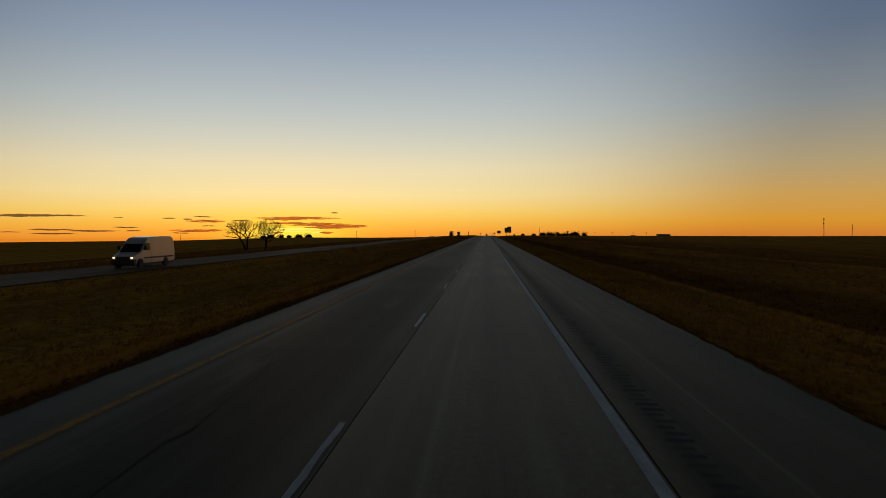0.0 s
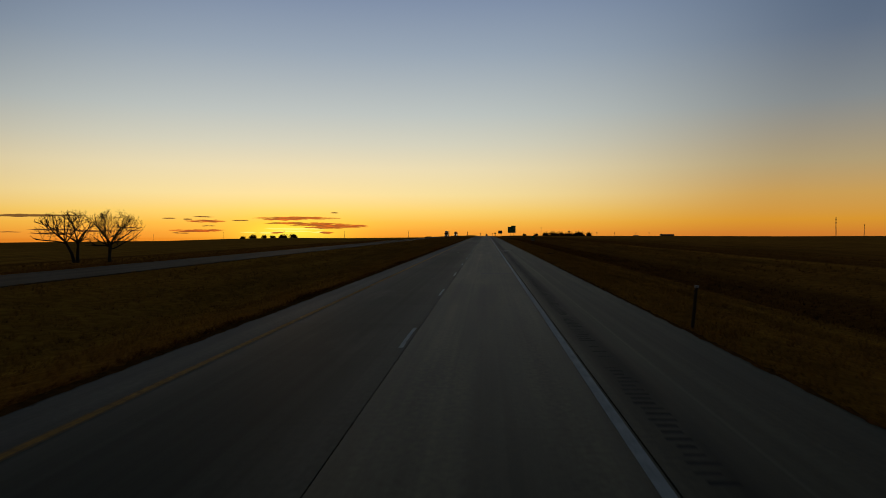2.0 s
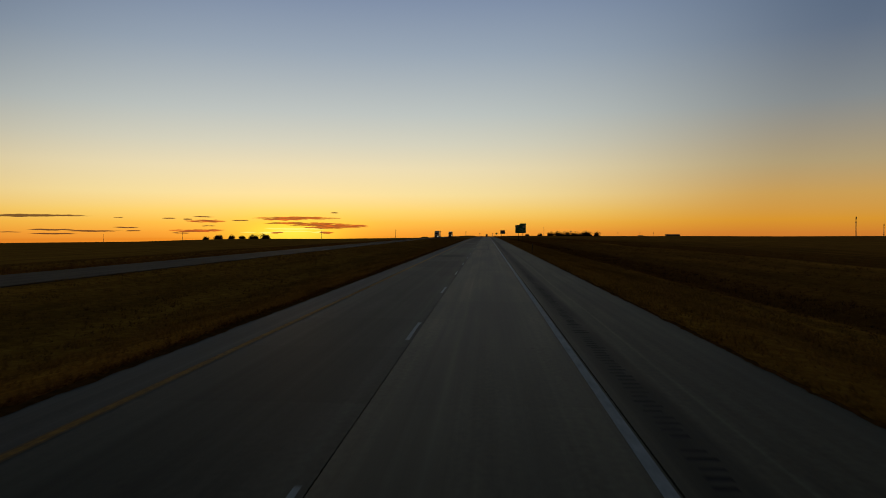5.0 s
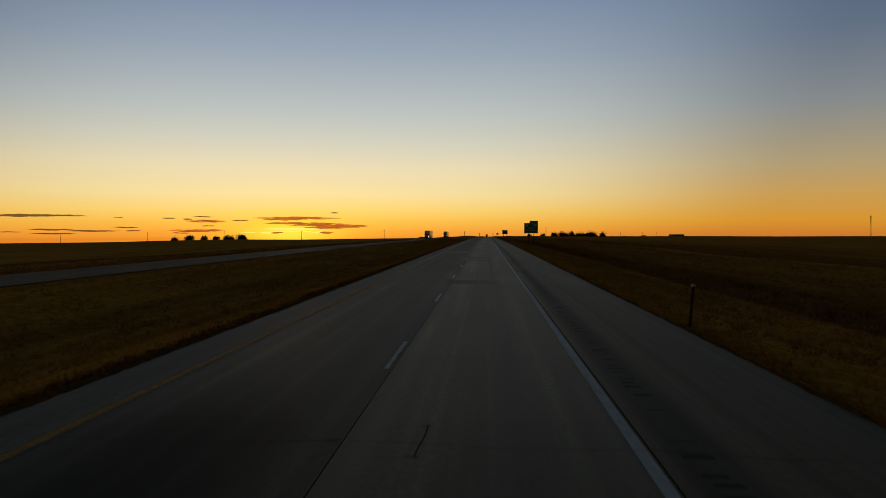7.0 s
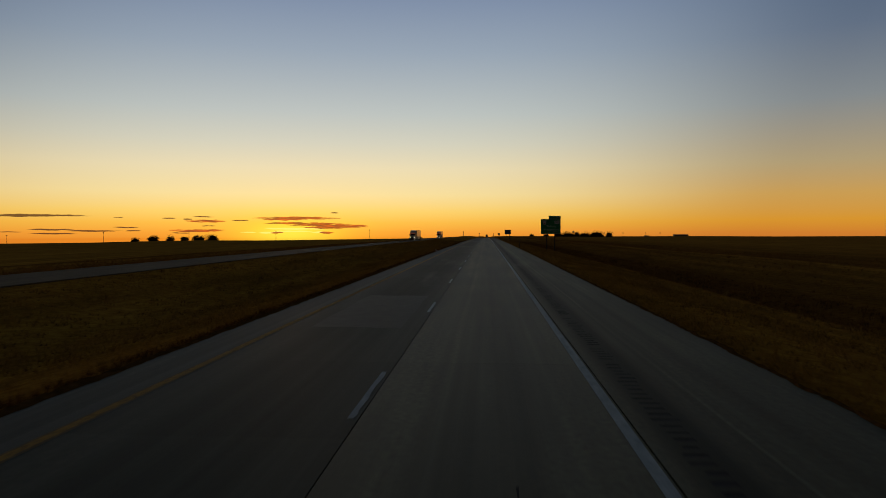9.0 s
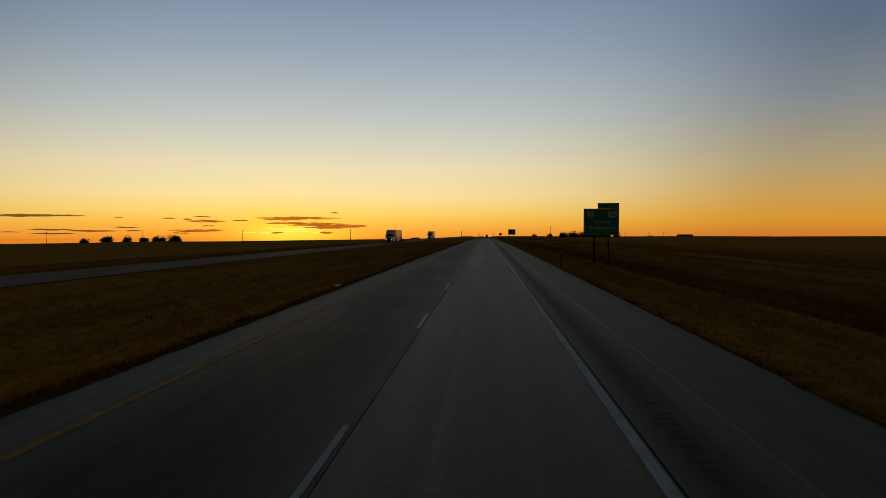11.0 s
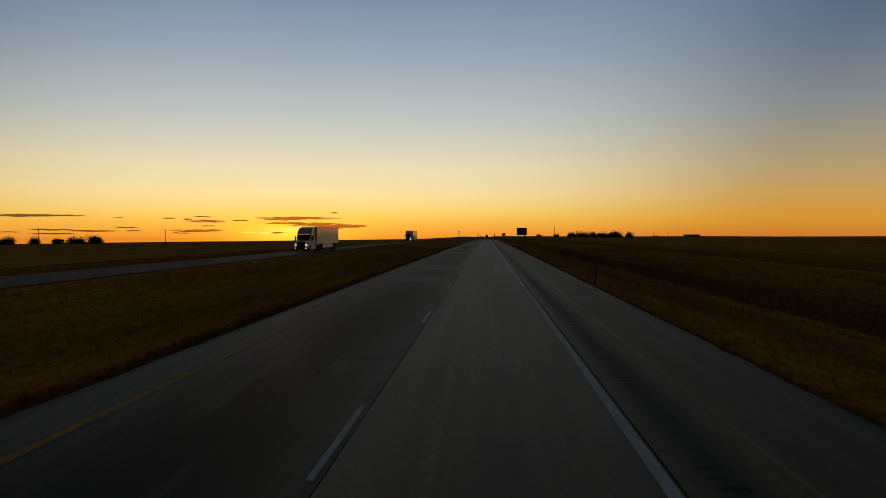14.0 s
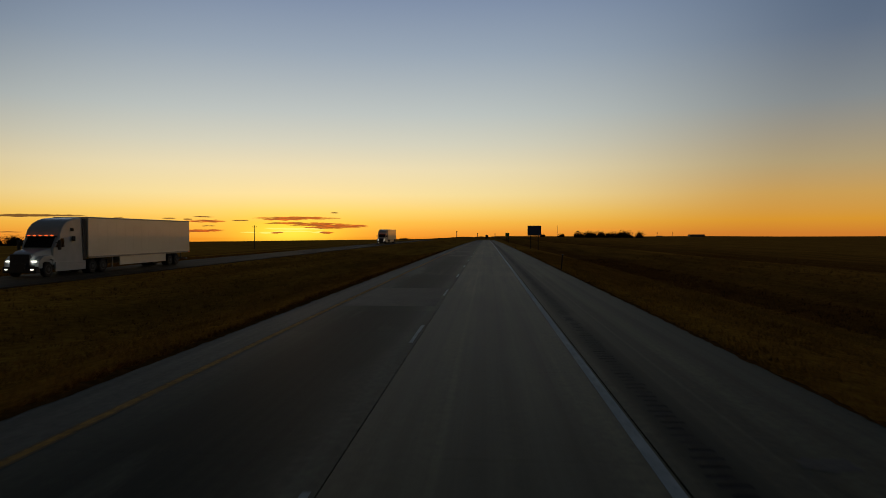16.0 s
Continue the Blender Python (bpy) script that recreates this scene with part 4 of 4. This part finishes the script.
def bare_tree(m, height, spread_x, seed, limbs, label, reach=3.9, mid=0.0):
    """Leafless tree: a short stout trunk, crooked spreading limbs and a lattice of fine twigs."""
    rnd = random.Random(seed)
    t = thing("bare_tree", m, label, "tree", "bare trees")
    wood, fine = [], []

    def limb(p, d, length, r, level):
        n = (9, 7, 5, 4)[level]
        for k in range(n):
            bend = Vector((rnd.uniform(-1, 1), rnd.uniform(-1, 1), rnd.uniform(-0.6, 0.9)))
            d = (d + bend * (0.25 + 0.05 * level)).normalized()
            q = p + d * (length / n)
            out = ((q.x - mid) / (reach * 1.05)) ** 2 + (q.y / reach) ** 2 + ((q.z - height * 0.56) / (height * 0.44)) ** 2
            if out > 0.95 + 0.45 * noise.noise(q * 0.45) + rnd.uniform(-0.15, 0.15) and (q.z > height * 0.3 or abs(q.x - mid) > reach * 0.55):
                return
            r1 = r * 0.87
            (wood if level < 3 else fine).append((p.copy(), q.copy(), r, r1, 6 if level < 2 else 4 if level < 3 else 3))
            if level < 3 and (k > 0 or level > 0):
                for _ in range(1 if rnd.random() < (0.82, 0.78, 0.85)[level] else 0):
                    side = Vector((rnd.uniform(-1, 1), rnd.uniform(-1, 1), rnd.uniform(-0.15, 0.75)))
                    limb(q, (d * 0.75 + side).normalized(), length * rnd.uniform(0.42, 0.62), max(r1 * 0.6, 0.015), level + 1)
            p, r = q, r1

    for lean, foot, fork in limbs:
        base = Vector((foot, 0, -0.5))
        knee = Vector((foot + lean * 0.35, rnd.uniform(-0.1, 0.1), fork * 0.45))
        top = Vector((foot + lean, rnd.uniform(-0.2, 0.2), fork))
        wood.append((base, knee, 0.25, 0.2, 10))
        wood.append((knee, top, 0.2, 0.15, 10))
        for k in range(6):
            side = (k - 2.5) / 2.5
            d = Vector((lean * 0.3 + spread_x * side * rnd.uniform(0.8, 1.2), rnd.uniform(-0.8, 0.8), rnd.uniform(0.3, 0.55) + 0.5 * (1 - abs(side)))).normalized()
            start = knee + (top - knee) * (1.0 - 0.4 * abs(side) * rnd.random())
            limb(start, d, height * rnd.uniform(0.62, 0.8), rnd.uniform(0.09, 0.125), 0)
    twig_mesh("trunk", wood, BARK, t)
    twig_mesh("crown", fine, TWIG, t)
    return t


bare_tree(pose(-55.5, 151.3, ground_z(-55.5, 151.3)), 7.5, 1.0, 4, ((-1.3, -0.15, 2.9), (0.15, 0.15, 3.0)),
          "leafless spreading tree with two leaning trunks beside the road", 3.9, -1.2)
bare_tree(pose(-51.0, 151.5, ground_z(-51.0, 151.5)), 7.4, 1.25, 11, ((0.3, 0.0, 2.6), (-0.05, 0.06, 2.2)),
          "leafless spreading tree with a single stout trunk beside the road", 3.7, 0.5)


def round_bush(m, wide, high, seed, label, group):
    """A rounded leafless shrub or small tree: a fan of stems under a domed cloud of fine twigs that reaches the ground."""
    rnd = random.Random(seed)
    t = thing("shrub_tree", m, label, "tree", group)
    bm = bmesh.new()
    for _ in range(7):
        a = rnd.uniform(0, 6.28)
        rod(bm, (0, 0, -0.5), (math.cos(a) * wide * 0.25, math.sin(a) * wide * 0.25, high * 0.6), 0.16, 0.06, n=5)
    part("trunk", bm, BARK, t)
    vs, fs = [], []
    lumps = [(0.0, 0.0, 0.36, 0.46)]
    for _ in range(8):
        a, d = rnd.uniform(0, 6.28), rnd.uniform(0.12, 0.3)
        lumps.append((math.cos(a) * d, math.sin(a) * d, rnd.uniform(0.2, 0.62) - 1.1 * d, rnd.uniform(0.18, 0.28)))
    for k in range(5200):
        cx, cy, cz, cr = lumps[k % 9]
        u = Vector((rnd.gauss(0, 1), rnd.gauss(0, 1), rnd.gauss(0, 1))).normalized() * (rnd.random() ** 0.4 * rnd.uniform(0.9, 1.0))
        c = Vector(((cx + u.x * cr) * wide, (cy + u.y * cr) * wide, max(0.0, cz + u.z * (cr + 0.08)) * high))
        s = 0.036 * wide * rnd.uniform(0.4, 1.2)
        i = len(vs)
        for _ in range(3):
            vs.append(c + Vector((rnd.uniform(-s, s), rnd.uniform(-s, s), rnd.uniform(-s, s))))
        fs.append((i, i + 1, i + 2))
    sheet("crown", vs, fs, TWIG, t)
    return t


k = 0
for x, y, wd, hh in ((-266.5, 780, 8.5, 4.2), (-262, 800, 10, 6.0), (-252.2, 807, 7.4, 6.3), (-246, 818, 8.6, 4.2), (-231.7, 813, 11.5, 5.8), (-220.6, 811, 13.0, 6.4)):
    k += 1
    round_bush(pose(x, y, ground_z(x, y) - 0.1), wd, hh, 20 + k, "rounded dark leafless tree at the edge of a field", "field hedge trees")
for x, y, wd, hh in ((80, 1480, 9, 6), (98, 1400, 10, 7), (112, 1330, 15, 10), (124, 1330, 17, 10.5), (133, 1350, 10, 8.5), (143, 1370, 18, 10.5), (155, 1390, 10, 8.5),
                     (166, 1410, 16, 11), (177, 1430, 11, 9), (187, 1450, 17, 13.5), (196, 1450, 15, 12), (209, 1440, 15, 12), (-128, 1550, 18, 4)):
    k += 1
    round_bush(pose(x, y, ground_z(x, y) - 0.3), wd * 1.1, hh, 20 + k, "dark leafless shelterbelt tree on the far horizon", "shelterbelt trees")


def water_tower(m):
    """A round tank on a single stem, far away."""
    w0 = thing("water_tower", m, "distant round water tower on a single stem", "water tower")
    part("stem", rod(bmesh.new(), (0, 0, -4), (0, 0, 26), 1.6, 1.4, n=14), BUILDING, w0)
    bm = bmesh.new()
    bmesh.ops.create_uvsphere(bm, u_segments=20, v_segments=12, radius=1.0)
    for v in bm.verts:
        v.co = Vector((v.co.x * 6.5, v.co.y * 6.5, v.co.z * 5.5 + 31))
    part("tank", bm, BUILDING, w0, smooth=True)
    return w0


water_tower(pose(560, 4650, ground_z(560, 4650)))


# ---- things on the road ----
def lead_truck(m):
    v = thing("box_truck", m, "dark box truck far ahead in the same lane", "truck")
    part("box_body", boxed(-1.28, 1.28, 0, 12, 1.1, 4.05, bevel=0.04), BLACK_PLASTIC, v)
    part("cab", boxed(-1.15, 1.15, 12.1, 14.4, 0.6, 3.0, bevel=0.15), CAB_WHITE, v)
    for y in (1.5, 2.8, 12.9):
        for s in (-1, 1):
            wheel(v, s * 1.0, y, 0.5, 0.4)
    part("chassis", boxed(-0.5, 0.5, 0, 13.5, 0.6, 1.1), BLACK_PLASTIC, v)
    return v


lead_truck(at(0.3, 1120, road_z))

rnd = random.Random(8)
SCRAP = None
# where the larger pieces lie, then fine crumbs strewn round them
LYING = [(-1.5, 155.9, 1.0), (-3.2, 152.2, 1.7), (-3.1, 149.1, 0.6), (-3.5, 147.6, 2.6), (-1.6, 147.3, 0.9), (-1.6, 145.0, 0.7), (-2.6, 144.6, 1.1),
         (-0.3, 149.8, 0.7), (0.0, 147.9, 1.8), (0.3, 146.1, 1.1), (0.7, 148.4, 1.2), (0.7, 146.1, 1.9), (0.4, 144.9, 1.0), (0.3, 143.7, 1.5),
         (0.1, 143.5, 1.0), (-0.3, 143.2, 1.0), (-0.1, 141.9, 0.7), (1.4, 152.3, 1.4), (1.4, 149.2, 2.2), (0.9, 151.1, 1.0)]
for k in range(46):
    if k < len(LYING):
        x, y, f = LYING[k]
    else:
        x, y, f = rnd.gauss(0.3, 0.35), rnd.uniform(141, 150), rnd.uniform(0.25, 0.6)
    m = at(x, y, road_z, rnd.uniform(-25, 25), 0.002) @ Matrix.Diagonal((f * 0.55, f * 0.8, 1, 1))
    if SCRAP is None:
        bm = bmesh.new()
        bmesh.ops.create_icosphere(bm, subdivisions=1, radius=1.0)
        for v in bm.verts:
            v.co = Vector((v.co.x * 0.1, v.co.y * 0.055, 0.014 if v.co.z > -0.4 else 0.0)) * (1 + 0.6 * noise.noise(v.co * 3))
        SCRAP = part("road_debris", bm, DEBRIS)
        tagged(SCRAP, "small pale plastic shard lying on the concrete lane", "debris", "scattered road debris")
        SCRAP.matrix_world = m
    else:
        copy_thing(SCRAP, m)


def torn_strip(x, y, long, turn, material, label, high=0.03, zf=road_z, wide=0.09):
    """A buckled torn strip lying across the shoulder."""
    vs, fs, n = [], [], 16
    for k in range(n + 1):
        u = (k / n - 0.5) * long
        h = high * (1 + 1.5 * abs(noise.noise((k * 0.5, x, y))))
        w0 = wide * (1 - abs(2 * k / n - 1) ** 4) + 0.02
        for v, z in ((-w0, 0.0), (-w0 * 0.6, h), (w0 * 0.6, h * 0.8), (w0, 0.0)):
            vs.append((u, v + 0.05 * noise.noise((k * 0.3, 3, x)), z))
    for k in range(n):
        for i in range(3):
            fs.append((4 * k + i, 4 * k + i + 1, 4 * k + i + 5, 4 * k + i + 4))
        fs.append((4 * k, 4 * k + 4, 4 * k + 7, 4 * k + 3))
    fs += [(0, 3, 2, 1), (4 * n, 4 * n + 1, 4 * n + 2, 4 * n + 3)]
    s = sheet("scrap_strip", vs, fs, material)
    s.matrix_world = at(x, y, zf, turn, 0.002)
    return tagged(s, label, "debris", "scattered road debris")


torn_strip(2.36, 154.4, 0.8, -2, SIGN_WHITE, "torn pale plastic strip lying on the shoulder", 0.025, wide=0.2)
torn_strip(3.0, 154.4, 0.48, 5, SIGN_WHITE, "torn pale plastic strip lying on the shoulder", 0.03, wide=0.2)
torn_strip(3.54, 155.4, 0.3, 0, RUBBER, "short black rubber scrap lying on the shoulder")
torn_strip(8.5, 155.6, 1.25, -14, RUBBER, "shredded black tyre tread lying in the verge grass", 0.08, lambda y: ground_z(8.5, y) + 0.05, 0.16)
torn_strip(1.25, 151.0, 1.0, 3, RUBBER, "dark torn rubber strip lying across the lane", 0.012, wide=0.2)


def litter(x, y, size, label):
    """A crumpled light piece of rubbish, half sunk in the grass."""
    bm = bmesh.new()
    bmesh.ops.create_icosphere(bm, subdivisions=3, radius=1.0)
    for v in bm.verts:
        k = 1 + 0.35 * noise.noise(v.co * 1.7 + Vector((x, 0, 0))) + 0.12 * noise.noise(v.co * 5)
        v.co = Vector((v.co.x * 0.15 * k, v.co.y * 0.12 * k, max(-0.02, (v.co.z + 0.75) * 0.09 * k))) * size
    bag = part("litter_bag", bm, STRIP, smooth=True)
    bag.location = (x, y, ground_z(x, y) + 0.02)
    return tagged(bag, label, "litter")


litter(-7.25, 385.8, 1.0, "crumpled pale litter bag lying in grass beside the pavement")
litter(7.6, 429.5, 0.55, "small crumpled white paper lying in the verge grass")


# ---- pavement pieces ----
def slab_mesh(wide, long, thick=0.15, c=0.002):
    vs = []
    for z, i in ((0.0, c), (-c, 0.0), (-thick, 0.0)):
        vs += [(-wide / 2 + i, -long / 2 + i, z), (wide / 2 - i, -long / 2 + i, z), (wide / 2 - i, long / 2 - i, z), (-wide / 2 + i, long / 2 - i, z)]
    fs = [(0, 1, 2, 3)]
    for a in (0, 4):
        for k in range(4):
            j = (k + 1) % 4
            fs.append((a + k, a + 4 + k, a + 4 + j, a + j))
    me = bpy.data.meshes.new("slab")
    me.from_pydata(vs, [], fs)
    return me


PITCH = 4.88
slab_r, slab_l = slab_mesh(3.65, PITCH - 0.004), slab_mesh(3.645, PITCH - 0.004)
slab_r.materials.append(CONCRETE)
slab_l.materials.append(CONCRETE_DARK)
for k in range(150):
    y = -10 + PITCH * (k + 0.5)
    for x, me in ((0.1, slab_r), (-3.5625, slab_l)):
        s = new("slab", me)
        s.parent = road
        s.matrix_basis = at(x, y, road_z)

dashes = []
rnd = random.Random(12)
for _ in range(4):
    vs, n = [], 14
    for k in range(n + 1):
        y = -1.524 + 3.048 * k / n + (rnd.uniform(-0.04, 0.04) if 0 < k < n else 0)
        vs += [(-0.055 + rnd.uniform(0, 0.01), y, 0), (0.055 - rnd.uniform(0, 0.03), y, 0)]
    me = bpy.data.meshes.new("lane_dash")
    me.from_pydata(vs, [], [(2 * k, 2 * k + 1, 2 * k + 3, 2 * k + 2) for k in range(n)])
    me.materials.append(WHITE_PAINT)
    dashes.append(me)
for k in range(-3, 90):
    y = 7.25 + 12.192 * k
    d = new("lane_dash", dashes[k % 4])
    d.parent = road
    d.matrix_basis = at(-1.845, y, road_z, 0, 0.006)


def crack(pts, wide, lift=0.005, material=TAR, name="crack"):
    """A wandering tar line on the pavement through a few points."""
    vs, fs, rr = [], [], random.Random(len(pts) + int(pts[0][1]))
    line = []
    for (xa, ya), (xb, yb) in zip(pts, pts[1:]):
        n = max(2, int(math.hypot(xb - xa, yb - ya) / 0.3))
        for k in range(n):
            f = k / n
            line.append((xa + (xb - xa) * f + rr.uniform(-0.02, 0.02), ya + (yb - ya) * f + rr.uniform(-0.03, 0.03)))
    line.append(pts[-1])
    for i, (x, y) in enumerate(line):
        a, b = line[max(i - 1, 0)], line[min(i + 1, len(line) - 1)]
        d = Vector((b[0] - a[0], b[1] - a[1])).normalized()
        h = wide / 2 * rr.uniform(0.6, 1.2)
        vs += [(x - d.y * h, y + d.x * h, road_z(y) + lift), (x + d.y * h, y - d.x * h, road_z(y) + lift)]
        if i:
            k = 2 * i
            fs.append((k - 2, k - 1, k + 1, k))
    return sheet(name, vs, fs, material, road)


crack([(-4.27, 13.42), (-3.96, 11.6), (-3.89, 9.9), (-3.76, 8.5), (-3.76, 8.08), (-3.83, 7.78), (-3.78, 7.0), (-3.76, 6.4), (-3.7, 5.4)], 0.026)
crack([(-3.74, 8.55), (-3.78, 8.1), (-3.86, 7.75)], 0.06, 0.006)
crack([(-4.75, 13.3), (-4.45, 13.35), (-4.2, 13.55)], 0.07, 0.006)
crack([(-0.75, 233.75), (-0.76, 233.2), (-0.8, 232.55)], 0.024)
crack([(-0.9, 232.5), (-0.76, 232.52)], 0.05, 0.006)
crack([(-0.82, 233.75), (-0.7, 233.78)], 0.04, 0.006)
crack([(-5.3, 233.0), (-3.5, 232.9), (-1.75, 233.1)], 0.026)
crack([(-1.95, 233.05), (-1.76, 233.1)], 0.06, 0.006)
crack([(-1.7, 233.1), (0.2, 232.9), (1.9, 232.95)], 0.014)
crack([(1.97, 232.95), (3.4, 232.7), (5.15, 232.6)], 0.02)
crack([(0.36, 261), (0.33, 270), (0.3, 280), (0.32, 296)], 0.028, 0.009)
crack([(0.06, 56.7), (0.16, 56.72)], 0.08, 0.006)
crack([(-0.05, 503.5), (0.13, 503.6)], 0.1, 0.006)


def repair(x0, x1, y0, y1, material, seed):
    """A repair of the pavement with an uneven edge."""
    rr = random.Random(seed)
    pts = []
    n = 8
    for k in range(n):
        pts.append((x0 + (x1 - x0) * k / n, y0 + rr.uniform(-0.08, 0.08)))
    for k in range(4):
        pts.append((x1 + rr.uniform(-0.05, 0.05), y0 + (y1 - y0) * k / 4))
    for k in range(n):
        pts.append((x1 + (x0 - x1) * k / n, y1 + rr.uniform(-0.1, 0.1)))
    for k in range(4):
        pts.append((x0 + rr.uniform(-0.05, 0.05), y1 + (y0 - y1) * k / 4))
    vs = [(x, y, road_z(y) + 0.005) for x, y in pts]
    return sheet("patch", vs, [tuple(range(len(vs)))], material, road)


repair(-2.05, 0.55, 258.0, 260.3, PATCH, 1)
repair(-1.6, 0.42, 284.2, 285.5, PATCH, 2)
repair(-1.62, 0.38, 289.3, 291.8, PATCH, 3)
repair(-5.0, -2.2, 486, 489, PALE_PATCH, 4)
repair(-4.7, -2.3, 307, 316, PALE_PATCH, 5)
repair(3.4, 4.0, 521.8, 522.2, STAIN, 6)
repair(-0.3, 1.75, 105.0, 105.9, STAIN, 13)
repair(-5.2, -2.4, 220.0, 221.6, WORN, 14)
repair(0.2, 1.6, 224.8, 225.3, STAIN, 15)
repair(-4.6, -2.0, 594, 600, WORN, 7)
repair(-4.8, -2.2, 612, 622, WORN, 8)
repair(-5.2, -1.9, 497, 504, WORN, 10)
repair(-5.2, -1.9, 538, 546, WORN, 11)

# ---- dry grass beside the pavement ----
rng = np.random.default_rng(5)


def grass_band(name, x_from, x_to, count, tall, thick, label, bias=1.6, material=GRASS_BLADE):
    """Tufts of dry grass, densest at the pavement's edge."""
    vs, fs = [], []
    for _ in range(count):
        u = rng.random() ** bias
        x = x_from + (x_to - x_from) * u
        y = -6 + 640 * rng.random()
        z = ground_z(x, y) - 0.01
        clump = 0.5 + 0.9 * abs(noise.noise((x * 0.6, y * 0.25, 2)))
        h = tall * clump * (0.5 + rng.random()) * (0.45 + 0.55 * min(1.0, abs(x - x_from) / 1.2))
        for _ in range(5):
            a, lean = rng.random() * 6.283, 0.25 + rng.random() * 0.9
            ca, sa = math.cos(a), math.sin(a)
            bx, by = x + (rng.random() - 0.5) * 0.35, y + (rng.random() - 0.5) * 0.35
            wd = thick * (0.6 + 0.8 * rng.random())
            i = len(vs)
            vs += [(bx - sa * wd, by + ca * wd, z), (bx + sa * wd, by - ca * wd, z), (bx + ca * lean * h, by + sa * lean * h, z + h)]
            fs.append((i, i + 1, i + 2))
    ob = sheet(name, vs, fs, material)
    return tagged(ob, label, "grass", kind="stuff")


grass_band("verge_grass", 5.12, 12.0, 46000, 0.17, 0.016, "short dry brown grass on the outer verge", 1.3)
grass_band("median_grass", -6.65, -14.0, 42000, 0.17, 0.016, "short dry brown grass on the median", 1.3)
grass_band("median_edge_tufts", -6.72, -7.5, 24000, 0.22, 0.018, "brown weed tufts along the median pavement edge", 1.0, WEED_BLADE)
grass_band("verge_edge_tufts", 5.22, 5.7, 9000, 0.2, 0.014, "dry tufts along the outer pavement edge", 1.0)
grass_band("bank_grass", 8.0, 15.6, 15000, 0.2, 0.025, "short dry grass on the bank above the ditch", 1.0)
grass_band("ditch_grass", 15.0, 45.0, 24000, 0.24, 0.03, "tussocky dark brown grass across the ditch and field edge", 1.2, DIM_BLADE)
grass_band("median_slope_grass", -10.0, -25.3, 32000, 0.2, 0.025, "dry brown grass along the median hollow", 1.0)
grass_band("far_verge_grass", -32.1, -60.0, 22000, 0.3, 0.04, "dry brown grass beyond the oncoming lanes", 1.2, DIM_BLADE)
# these dark tufts are added to imitate the shade in the ditch
grass_band("ditch_weeds", 15.6, 21.0, 11000, 0.26, 0.022, "dark brown tufts standing in for shade along the bottom of the ditch", 1.0, WEED_BLADE)
grass_band("median_weeds", -12.5, -18.0, 2500, 0.18, 0.02, "brown weeds along the bottom of the median", 1.0, WEED_BLADE)
grass_band("field_edge_weeds", -37.0, -44.0, 3500, 0.2, 0.03, "brown weeds in the ditch beyond the oncoming lanes", 1.0, WEED_BLADE)
